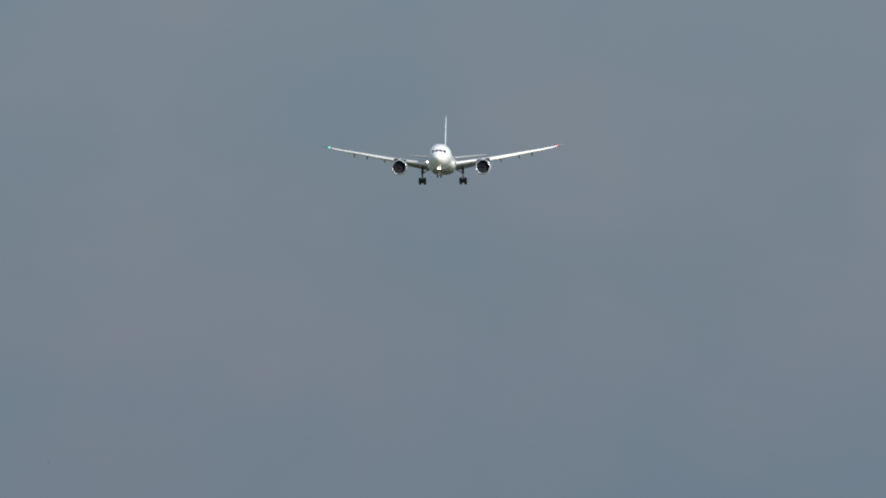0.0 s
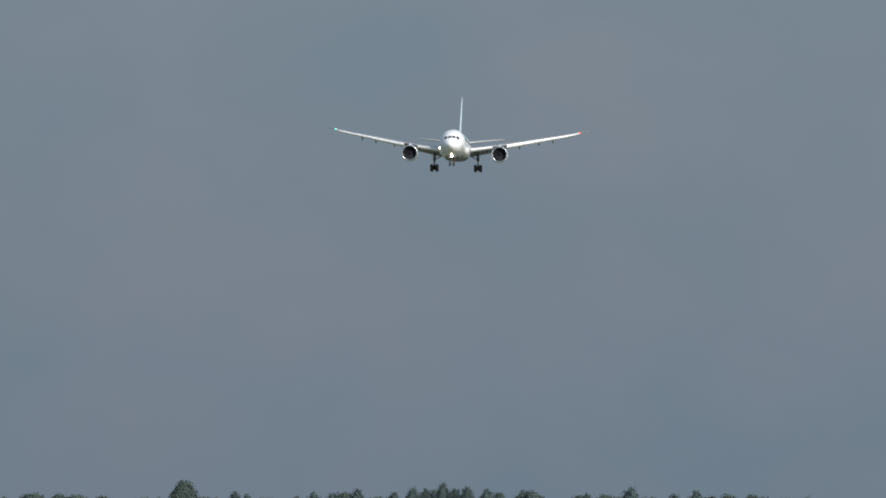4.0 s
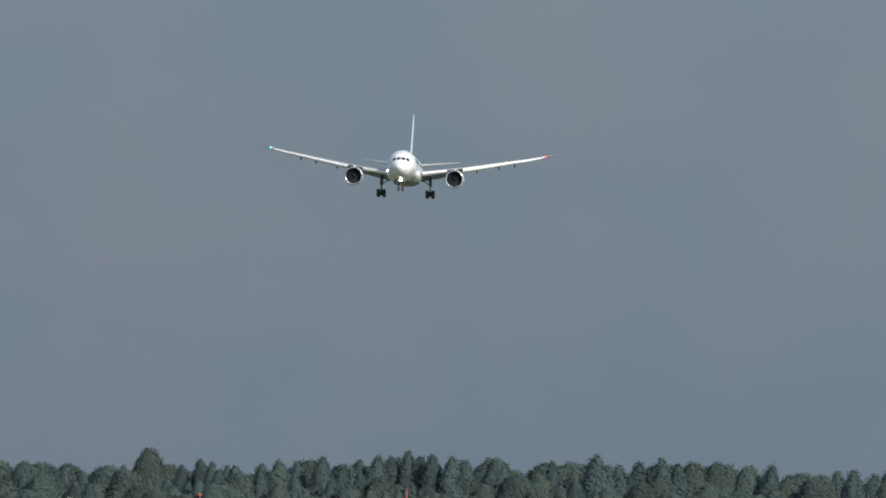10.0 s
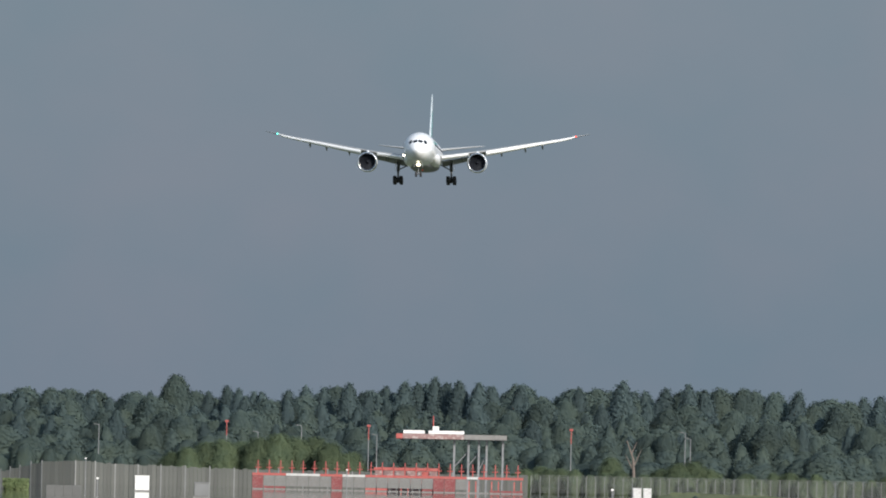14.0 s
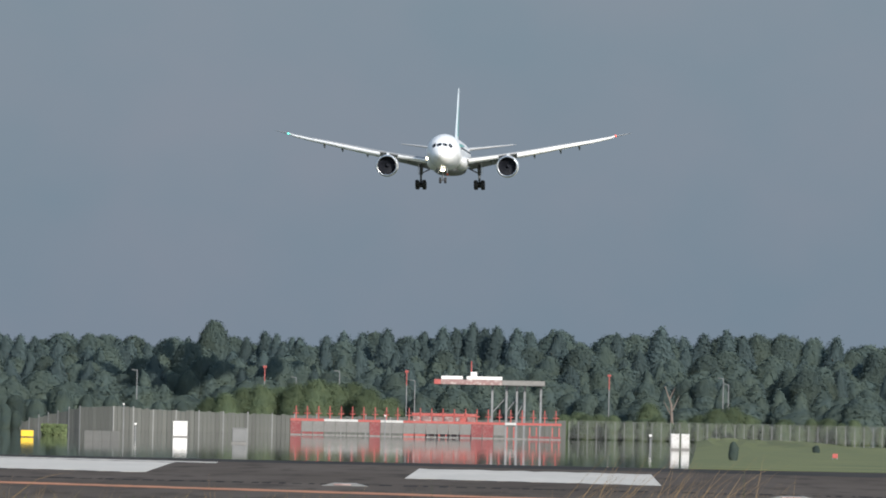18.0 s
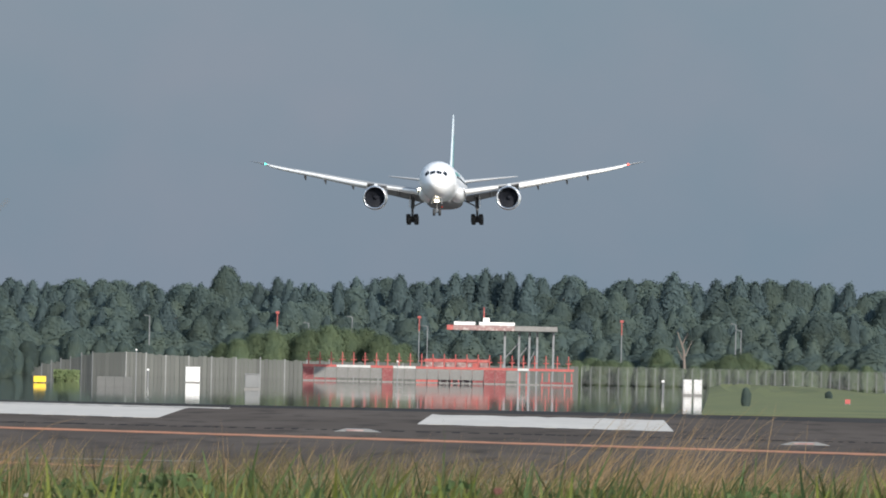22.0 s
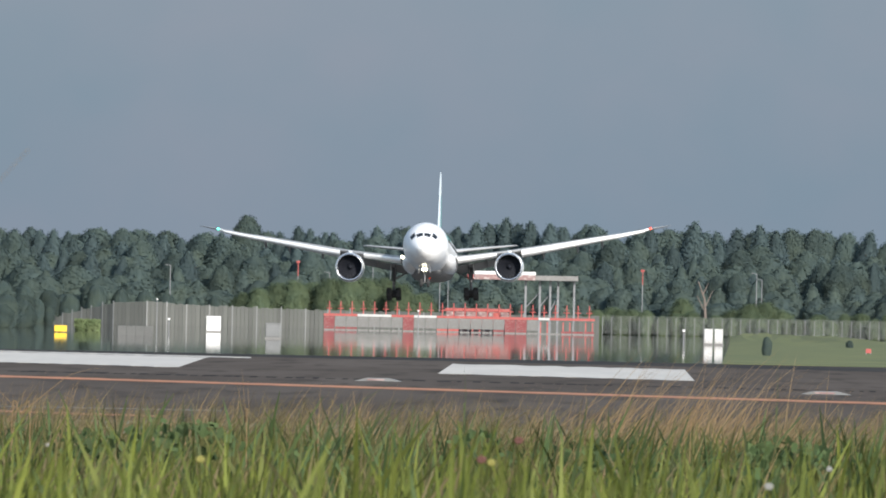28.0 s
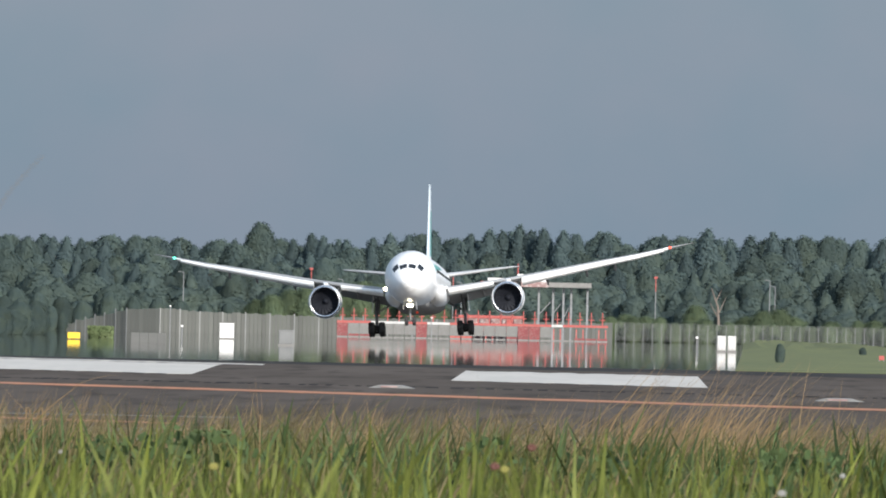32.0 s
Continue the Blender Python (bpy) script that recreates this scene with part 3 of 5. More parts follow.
        # tailplane
        part("tailplane", loft([foil(side * x, NOSE + le, ch, z, th, -2, 6) for x, le, ch, z, th in
                                ((0.9, 50.6, 6.6, 6.75, 0.62), (3.0, 52.2, 5.5, 7.05, 0.5), (6.5, 54.9, 3.8, 7.55, 0.34), (9.2, 57.0, 2.5, 7.92, 0.2), (9.9, 58.0, 1.6, 8.02, 0.08))]), TAIL_GREY, plane, smooth=True)
        # main gear
        leg = empty("main_gear", pose(0, 0, 0.12))
        leg.parent = plane
        bm = tube((side * 4.75, 0.15, 4.2), (side * 4.9, 0.0, 1.95), 0.29, 0.29, 14)
        add_tube(bm, (side * 4.9, 0, 2.0), (side * 4.9, 0.0, 0.38), 0.18, 0.18, 12)
        part("strut", bm, GEAR, leg, smooth=False)
        part("side_brace", tube((side * 2.7, 0.2, 3.3), (side * 4.85, 0.05, 2.2), 0.11, 0.09, 8), GEAR, leg)
        part("drag_brace", tube((side * 4.6, -2.2, 3.9), (side * 4.88, -0.1, 1.9), 0.10, 0.09, 8), GEAR, leg)
        part("torque_link", loft([[(side * 4.9 - 0.14, 0.2, 1.9), (side * 4.9 + 0.14, 0.2, 1.9), (side * 4.9 + 0.14, 0.28, 1.9), (side * 4.9 - 0.14, 0.28, 1.9)],
                                  [(side * 4.9 - 0.1, 0.62, 1.35), (side * 4.9 + 0.1, 0.62, 1.35), (side * 4.9 + 0.1, 0.7, 1.35), (side * 4.9 - 0.1, 0.7, 1.35)],
                                  [(side * 4.9 - 0.14, 0.2, 0.5), (side * 4.9 + 0.14, 0.2, 0.5), (side * 4.9 + 0.14, 0.28, 0.5), (side * 4.9 - 0.14, 0.28, 0.5)]]), GEAR, leg)
        bm = tube((side * 4.9, -0.95, 0.46), (side * 4.9, 0.95, 0.18), 0.15, 0.15, 10)
        for yy in (-0.74, 0.74):
            add_tube(bm, (side * 4.9 - 0.8, yy, 0.32 - 0.15 * yy), (side * 4.9 + 0.8, yy, 0.32 - 0.15 * yy), 0.1, 0.1, 10)
        part("bogie_beam", bm, GEAR, leg)
        for yy in (-0.74, 0.74):
            part("brake_unit", tube((side * 4.9 - 0.40, yy, 0.32 - 0.15 * yy), (side * 4.9 + 0.40, yy, 0.32 - 0.15 * yy), 0.34, 0.34, 14), TYRE, leg, "dark brake unit")
        part("gear_door", loft([[(side * 5.2, -1.2, 4.0), (side * 5.26, -1.2, 4.0), (side * 5.26, 1.2, 4.0), (side * 5.2, 1.2, 4.0)],
                                [(side * 5.32, -0.8, 2.2), (side * 5.38, -0.8, 2.2), (side * 5.38, 0.9, 2.2), (side * 5.32, 0.9, 2.2)]]), WHITE, leg)
        t_r = (None, None)
        for xx in (-0.58, 0.58):
            for yy in (-0.74, 0.74):
                t_r = build_wheel(leg, side * 4.9 + xx, yy, 0.69, 0.64, *t_r, drop=0.37 + 0.15 * yy)
        build_engine(plane, side)
    part("beacon", spin(((-0.16, 0.02), (-0.14, 0.10), (0.0, 0.16), (0.14, 0.10), (0.16, 0.02)), 12), BEACON, plane, "red belly beacon lamp", smooth=True).matrix_basis = pose(0, NOSE + 22.5, 1.97)
    # fin
    rings = []
    for le, ch, z, th in ((46.2, 12.4, 7.7, 0.50), (48.6, 9.8, 8.7, 0.46), (51.5, 7.9, 11.2, 0.37), (54.6, 5.8, 14.0, 0.29), (57.2, 4.0, 16.6, 0.20), (58.4, 3.0, 17.5, 0.10)):
        ring = foil(0, NOSE + le, ch, 0, th, 0, 7)
        rings.append([(h, y, z) for _, y, h in ring])
    fin = part("fin", loft(rings), FIN_BLUE, plane, "tall pale blue-grey swept tail fin", smooth=True)
    rings = []
    for le, ch, z, th in ((49.8, 8.2, 9.2, 0.455), (52.5, 6.6, 11.6, 0.37), (55.6, 4.6, 14.4, 0.29)):
        ring = foil(0, NOSE + le, ch, 0, th + 0.03, 0, 7)
        rings.append([(h, y, z) for _, y, h in ring])
    part("fin_emblem", loft(rings), TEAL, fin, "teal green tail emblem", smooth=True)
    # nose gear
    leg = empty("nose_gear")
    leg.parent = plane
    bm = tube((0, -25.6, 3.0), (0, -25.8, 1.3), 0.15, 0.15, 12)
    add_tube(bm, (0, -25.8, 1.35), (0, -25.85, 0.5), 0.1, 0.1, 12)
    add_tube(bm, (-0.55, -25.85, 0.51), (0.55, -25.85, 0.51), 0.07, 0.07, 8)
    part("strut", bm, GEAR, leg)
    part("drag_brace", tube((0, -24.0, 2.7), (0, -25.7, 1.6), 0.08, 0.07, 8), GEAR, leg)
    t_r = (None, None)
    for xx in (-0.42, 0.42):
        t_r = build_wheel(leg, xx, -25.85, 0.51, 0.38, *t_r)
    for s in (1, -1):
        part("gear_door", loft([[(s * 0.62, -27.2, 2.65), (s * 0.66, -27.2, 2.65), (s * 0.66, -24.6, 2.6), (s * 0.62, -24.6, 2.6)],
                                [(s * 0.72, -27.0, 1.75), (s * 0.76, -27.0, 1.75), (s * 0.76, -24.8, 1.75), (s * 0.72, -24.8, 1.75)]]), GREY_SHADE_PAINT, leg)
    for x in (-0.17, 0.17):
        bm = bmesh.new()
        bmesh.ops.create_uvsphere(bm, u_segments=12, v_segments=8, radius=0.19, matrix=pose(x, -26.05, 2.2) @ Matrix.Diagonal((1, 0.6, 1, 1)))
        part("landing_lamp", bm, LAMP_ON, leg, "lit nose-gear landing lamp", smooth=True)
    return plane


airliner = build_airliner()


# ---- a small bird that crosses the sky at the start ----
def build_bird():
    b = empty("bird")
    tagged(b, "small dark bird darting across the open sky", "bird")
    bm = bmesh.new()
    bmesh.ops.create_uvsphere(bm, u_segments=12, v_segments=8, radius=0.022, matrix=Matrix.Diagonal((2.4, 1, 1, 1)))
    part("body", bm, BIRD, b, smooth=True)
    for s in (1, -1):
        part("wing", loft([[(-0.03, 0, 0), (0.03, 0, 0), (0.02, 0, 0.006), (-0.02, 0, 0.006)], [(0.0, s * 0.07, 0.025), (0.035, s * 0.07, 0.025), (0.03, s * 0.07, 0.03), (0.005, s * 0.07, 0.03)],
                           [(0.045, s * 0.13, 0.03), (0.06, s * 0.13, 0.03), (0.058, s * 0.13, 0.032), (0.047, s * 0.13, 0.032)]]), BIRD, b)
    part("tail", loft([[(0.04, -0.008, 0), (0.04, 0.008, 0), (0.04, 0.008, 0.005), (0.04, -0.008, 0.005)], [(0.10, -0.022, 0), (0.10, 0.022, 0), (0.10, 0.022, 0.003), (0.10, -0.022, 0.003)]]), BIRD, b)
    return b


bird = build_bird()
far_bird = build_bird()
tagged(far_bird, "tiny dark bird far off in the open sky", "bird")


# ---- trees ----
def unit_ball():
    bm = bmesh.new()
    bmesh.ops.create_icosphere(bm, subdivisions=1, radius=1.0)
    v, f = [q.co.copy() for q in bm.verts], [tuple(q.index for q in p.verts) for p in bm.faces]
    bm.free()
    return v, f


BALL = unit_ball()


def add_cores(verts, faces, lobes, seed):
    """Dense uneven leaf masses inside the lobes of a crown. lobes: x, y, z, radius across, radius up."""
    for n, (x, y, z, r, h) in enumerate(lobes):
        k = len(verts)
        for p in BALL[0]:
            g = 0.97 + 0.12 * noise.noise(p * 2.1 + Vector((n * 3.7, seed, 0)))
            verts.append(Vector((x + p.x * r * g, y + p.y * r * g, z + p.z * h * g)))
        faces += [tuple(i + k for i in f) for f in BALL[1]]


def leaf_cloud(points, size, seed):
    """Leaf clumps: one small leaf patch at each point, turned roughly outwards. points: place, or (place, outward way)."""
    rng = random.Random(seed)
    verts, faces = [], []
    up = Vector((0, 0, 1))
    for p in points:
        s = size * rng.uniform(0.6, 1.35)
        if len(p) == 2:
            p, out = p
            j = 0.14 if rng.random() < 0.62 else 0.6
            out = out + Vector((rng.gauss(0, j), rng.gauss(0, j), rng.gauss(0, j)))
            m = out.to_track_quat("Z", "Y").to_matrix() @ Matrix.Rotation(rng.uniform(0, 6.3), 3, "Z")
        else:
            m = Euler((rng.uniform(0, 6.3), rng.uniform(0, 6.3), rng.uniform(0, 6.3))).to_matrix()
        p = Vector(p)
        k = len(verts)
        for q in ((-s, -s * 0.55, 0), (s * 0.9, -s * 0.7, s * 0.12), (s, s * 0.6, 0), (-s * 0.8, s * 0.75, s * 0.12)):
            verts.append(p + m @ Vector(q))
        faces.append((k, k + 1, k + 2, k + 3))
    return verts, faces


def crown_form(kind, h, a, seed):
    """A point on the uneven skin of a crown 10 m high and about 5 m wide: h from foot to top, a round the trunk."""
    if kind == "pine":
        r = 2.7 * max(0.0, 1 - h) ** 0.62 * min(1.0, 0.35 + 2.4 * h)
    else:
        r = 2.6 * max(0.0, 1 - abs((h - 0.44) / 0.56) ** 2.3) ** 0.55
    q = Vector((math.cos(a), math.sin(a), 0))
    k = Vector((seed * 7.3, seed * 3.1, 0))
    lump = 0.15 * noise.noise(q * 1.25 + Vector((0, 0, 5.5 * h)) + k) + 0.07 * noise.noise(q * 2.9 + Vector((0, 0, 13 * h)) + k) + 0.04 * noise.noise(q * 6 + Vector((0, 0, 27 * h)) + k)
    r *= 1 + lump * {"pine": 0.9, "round": 1.15, "shrub": 1.9}[kind]
    lean = 0.5 * noise.noise(Vector((seed * 1.7, 3.3 * h, 0)))
    return Vector((q.x * r + lean, q.y * r + 0.6 * lean, 10 * h + 3.0 * lump * (0.3 + 0.7 * h) * (1 - h) * 2))


def crown_skin(kind, seed, leaves, size, na=26, nh=18):
    """Points, faces and normals of a crown: a dense uneven core under a coat of leaf sprays, some of which stand out."""
    rng = random.Random(seed * 131 + len(kind))

    def normal_at(h, a):
        e = 0.02
        n = (crown_form(kind, h, a + 2 * e, seed) - crown_form(kind, h, a - 2 * e, seed)).cross(crown_form(kind, min(1, h + e), a, seed) - crown_form(kind, max(0, h - e), a, seed))
        plain = Vector((math.cos(a), math.sin(a), 0.3 + 0.7 * h)).normalized()
        return (n.normalized() * 0.5 + plain * 0.6).normalized() if n.length > 1e-6 else Vector((0, 0, 1))

    verts, faces, ways = [], [], []
    for j in range(nh + 1):
        h = 0.03 + 0.965 * j / nh
        for i in range(na):
            a = 2 * math.pi * i / na
            p = crown_form(kind, h, a, seed)
            verts.append(Vector((p.x * 0.95, p.y * 0.95, p.z - 0.05)))
            ways.append(normal_at(h, a))
    for j in range(nh):
        for i in range(na):
            k = (i + 1) % na
            faces.append((j * na + i, j * na + k, (j + 1) * na + k, (j + 1) * na + i))
    while leaves:
        h, a = rng.random() ** 0.85, rng.uniform(0, 2 * math.pi)
        if kind == "pine" and rng.random() > 1.15 - h:
            continue
        leaves -= 1
        n = Vector((math.cos(a), math.sin(a), 0.3 + 0.7 * h)).normalized()
        off = rng.uniform(-0.05, 0.10) if rng.random() < (0.5 if kind == "shrub" else 0.8) else rng.uniform(0.08, 0.8 if kind == "shrub" else 0.36)
        p = crown_form(kind, h, a, seed) + n * off
        out = n + Vector((rng.gauss(0, 0.45), rng.gauss(0, 0.45), rng.gauss(0, 0.45)))
        m = out.to_track_quat("Z", "Y").to_matrix() @ Matrix.Rotation(rng.uniform(0, 6.3), 3, "Z")
        s = size * rng.uniform(0.5, 1.5)
        way = (n * 0.7 + out.normalized() * 0.42).normalized()
        k = len(verts)
        for q in ((-s, -s * 0.45, 0), (s * 0.7, -s * 0.75, 0), (s * 1.1, s * 0.4, 0), (-s * 0.6, s * 0.8, 0)):
            verts.append(p + m @ Vector(q))
            ways.append(way)
        faces.append((k, k + 1, k + 2, k + 3))
    return verts, faces, ways


def leaf_mesh(name, verts, faces, ways):
    me = mesh_from(name, verts, faces)
    me.polygons.foreach_set("use_smooth", [True] * len(me.polygons))
    me.normals_split_custom_set_from_vertices([tuple(w) for w in ways])
    return me


TREE_KINDS = {}


def tree_meshes(kind, number):
    key = (kind, number)
    if key not in TREE_KINDS:
        rng = random.Random((17 if kind == "pine" else 0) + number * 101 + (5 if kind == "shrub" else 0))
        crown = leaf_mesh("crown", *crown_skin(kind, number + {"pine": 1, "round": 21, "shrub": 41}[kind], 9000, 0.085))
        crown.materials.append({"pine": HAZY_PINE, "round": HAZY_BROADLEAF, "shrub": SHRUB}[kind])
        bm = tube((0, 0, -0.3), (0.05, 0.05, 5.2), 0.24, 0.14, 8)
        add_tube(bm, (0.05, 0.05, 5.2), (0.0, 0.1, 8.6), 0.14, 0.04, 7)
        for _ in range(7):
            h, a = rng.uniform(3, 7.5), rng.uniform(0, 6.283)
            add_tube(bm, (0.04, 0.05, h), (1.5 * math.cos(a), 1.5 * math.sin(a), h + 0.7), 0.07, 0.02, 5)
        trunk = bpy.data.meshes.new("trunk")
        bm.to_mesh(trunk)
        bm.free()
        trunk.materials.append(BARK)
        TREE_KINDS[key] = (trunk, crown)
    return TREE_KINDS[key]


LABELS = {"pine": ("tree", "dark conifer with a pointed crown in the wood, blue-tinted for haze", "tree"),
          "round": ("tree", "dark broadleaf tree with a rounded crown, blue-tinted for haze", "tree"),
          "shrub": ("shrub", "light green leafy shrub before the wood", "shrub")}


def plant(kind, number, x, y, height, width=1.0, turn=0.0, label=None, group="trees of the far wood", foot=None):
    if y > 2300:
        height += 0.4
    trunk, crown = tree_meshes(kind, number)
    name, text, cat = LABELS[kind]
    t = empty(name, pose(x, y, level(y) if foot is None else foot, 0, 0, turn))
    tagged(t, label or text, cat, group)
    k = height / 10.0
    for nm, me in (("trunk", trunk), ("crown", crown)):
        o = new(nm, me)
        o.parent = t
        o.matrix_basis = Matrix.Diagonal((k * width, k * width, k, 1))
    return t


def undergrowth():
    """The crowns between and below the single trees, as one mass."""
    rng = random.Random(77)
    forms = []
    for n in range(8):
        v, f, w = crown_skin("pine" if n % 3 == 0 else "round", 60 + n, 1300, 0.15, 20, 14)
        forms.append((np.array(v), np.array(f), np.array(w)))
    vs, fs, ws, base = [], [], [], 0
    for y, lo, hi, step in ((2770, 12.0, 14.9, 3.3), (2738, 11.8, 14.5, 3.2), (2714, 11.0, 14.0, 3.1), (2692, 9.5, 12.5, 3.1), (2668, 7.5, 10.5, 3.1), (2645, 5.0, 8.5, 3.3)):
        x = -130.0
        while x < 76:
            v, f, w = rng.choice(forms)
            t = rng.uniform(0, 6.283)
            c, s = math.cos(t), math.sin(t)
            turn = np.array(((c, s, 0), (-s, c, 0), (0, 0, 1)))
            high = rng.uniform(lo, hi)
            wide = rng.uniform(1.0, 1.7)
            size = np.array((wide, wide, high / 10))
            vs.append((v @ turn) * size + np.array((x, y + rng.uniform(-7, 7), level(y))))
            ws.append((w @ turn) / size)
            fs.append(f + base)
            base += len(v)
            x += step * rng.uniform(0.7, 1.3)
    ways = np.concatenate(ws)
    ways /= np.linalg.norm(ways, axis=1)[:, None]
    me = leaf_mesh("wood_canopy", np.concatenate(vs).tolist(), np.concatenate(fs).tolist(), ways.tolist())
    tagged(part_of("wood_canopy", me, HAZY_BROADLEAF), "dense dark canopy between the trees of the wood, blue-tinted for haze", "wood", kind="stuff")


def build_wood():
    rng = random.Random(7)
    # skyline trees: bearing place at 2750 m and height of the top
    left = ((-108.1, 14.1), (-104.7, 15.2), (-102.5, 15.4), (-97.7, 15.3), (-93.4, 15.0), (-82.8, 15.2), (-80.8, 15.0), (-77.8, 14.4), (-70.4, 15.7), (-60.4, 15.9), (-57.1, 17.0),
            (-54.9, 16.5), (-52.4, 16.1), (-50.9, 16.1), (-46.5, 16.4), (-43.5, 17.3), (-40.0, 17.1), (-35.6, 17.9), (-32.0, 16.3), (-30.5, 16.0), (-29.1, 17.6), (-26.1, 18.4), (-23.1, 18.2))
    right = ((-20.5, 19.2), (-18.6, 18.3), (-16.2, 18.6), (-12.7, 18.4), (-10.2, 17.7), (-5.7, 18.1), (5.2, 18.0), (12.7, 19.2), (16.7, 17.5), (20.0, 18.1), (24.1, 18.9), (27.1, 18.0), (43.3, 18.1))
    for i, (x, h) in enumerate(left + right):
        plant("pine", i % 7, x, 2750 + rng.uniform(-6, 6), h + 0.4, rng.uniform(0.78, 1.05), rng.uniform(0, 360))
    for x, h, w in ((-88.3, 16.7, 0.75), (-86.2, 15.8, 0.65), (-90.7, 14.4, 0.7), (-74.3, 14.0, 0.8), (-68.4, 16.4, 0.40), (-66.0, 19.6, 0.70), (-3.7, 17.0, 0.7), (-0.7, 16.4, 0.75), (2.8, 16.4, 0.7),
                    (8.8, 16.3, 0.7), (14.7, 17.0, 0.6), (30.1, 19.1, 0.75), (33.8, 19.2, 0.7), (35.6, 18.8, 0.6), (39.6, 18.5, 0.7), (46.6, 16.5, 0.8)):
        plant("round", int(abs(x)) % 5, x, 2752, 0.945 * h + 0.5, w, rng.uniform(0, 360), "tall dark broadleaf tree above the far wood")
    # the wood goes on behind and before the skyline
    for row, (y, lo, hi, step) in enumerate(((2790, 13.4, 15.6, 3.0), (2722, 11.5, 15.0, 3.0), (2680, 8.0, 12.0, 2.9))):
        x = -132.0
        while x < 78:
            up = 1.0 + (2.2 if x > -40 else 0.0) * (row == 0)
            kind = "pine" if rng.random() < (0.6 if row < 2 else 0.3) else "round"
            plant(kind, rng.randrange(7) if kind == "pine" else rng.randrange(5), x, y + rng.uniform(-8, 8), rng.uniform(lo, hi) + up, rng.uniform(0.8, 1.25), rng.uniform(0, 360))
            x += step * rng.uniform(0.7, 1.3)
    undergrowth()
    # lighter shrubs before it
    for x, h, w in ((-63, 5.0, 1.0), (-60.5, 5.8, 0.9), (-57.5, 6.6, 0.9), (-54.6, 7.2, 0.9), (-51.5, 6.9, 1.0), (-48.8, 7.6, 0.9), (-45.5, 8.3, 0.9), (-42.5, 7.8, 0.9), (-39.5, 7.9, 0.9), (-36.8, 7.0, 0.9), (-34.0, 5.3, 1.0),
                    (-1.5, 3.9, 1.2), (2.0, 3.6, 1.2), (10.2, 5.6, 0.9), (18.8, 3.9, 1.2), (21.5, 4.9, 1.1), (24.3, 5.2, 1.0), (26.8, 4.0, 1.2), (33.0, 3.4, 1.3), (40.0, 3.6, 1.3)):
        plant("shrub", int(abs(x)) % 4, x, 2612 + rng.uniform(-5, 5), h + 0.3, 1.35 * w, rng.uniform(0, 360), None, "shrubs before the wood")
    x = -64.0
    while x < -32:
        plant("shrub", rng.randrange(4), x, 2620 + rng.uniform(-4, 4), rng.uniform(5.2, 7.6) - 0.06 * abs(x + 46) + 0.2, rng.uniform(1.2, 2.0), rng.uniform(0, 360), None, "shrubs before the wood")
        x += rng.uniform(1.5, 2.6)
    for x, h, w in ((-104, 6.0, 1.1), (-100, 5.2, 1.2), (-96, 4.6, 1.3), (-92.5, 4.0, 1.3), (-88.0, 5.8, 1.0), (-84.0, 5.0, 1.0), (-80.0, 4.9, 1.0), (-76.0, 4.4, 1.1), (-72.0, 4.0, 1.1), (-68, 4.2, 1.1), (-108, 6.5, 1.1)):
        plant("round", int(abs(x)) % 5, x, 2618, h + 0.6, w, rng.uniform(0, 360), "low dark bush behind the fence", "bushes behind the fence")
    # a low hedge of shrubs along the wire fence
    x = -6.0
    while x < 62:
        plant("shrub", rng.randrange(4), x, 2600 + rng.uniform(-5, 5), rng.uniform(2.6, 4.0), rng.uniform(1.1, 1.6), rng.uniform(0, 360), "low green hedge shrub behind the wire fence", "hedge shrubs by the wire fence")
        x += rng.uniform(1.8, 2.8)
    for x, h in ((-118, 6.0), (-113, 5.0), (-109, 5.4), (-105, 5.6), (-101.5, 5.2), (-98.5, 4.8), (-96, 4.6), (-93.5, 4.2), (-91.2, 3.4), (-89.4, 2.4)):
        plant("round", int(abs(x)) % 5, x, 2440, h, 1.2, rng.uniform(0, 360), "low dark bush beside the fence's end", "bushes behind the fence")
    for k in range(26):
        y = 1930 - 22 * k
        h = 0.7 + ((3.4, 2.9, 3.3, 2.2, 2.6, 1.6, 1.9)[k] if k < 7 else rng.uniform(1.3, 2.3))
        plant("round", k % 5, -73.0 - rng.uniform(0, 2.0), y, h, rng.uniform(1.5, 2.1), rng.uniform(0, 360), "low dark bush along the runway's side", "bushes beside the runway")
    # dead tree
    t = empty("dead_tree", pose(14.4, 2630, level(2630)))
    tagged(t, "bare bleached dead tree before the dark wood", "tree")
    bm = tube((0, 0, 0), (-0.4, 0, 6.5), 0.32, 0.2, 8)
    add_tube(bm, (-0.4, 0, 6.4), (-1.5, 0, 9.4), 0.18, 0.08, 6)
    part("trunk", bm, DEADWOOD, t)
    for a, b in (((-0.3, 0, 5.0), (1.0, 0.3, 8.0)), ((-0.7, 0, 7.2), (0.2, 0, 9.2)), ((-0.2, 0, 4.2), (-1.7, 0.2, 7.0))):
        part("limb", tube(a, b, 0.13, 0.04, 6), DEADWOOD, t)


build_wood()


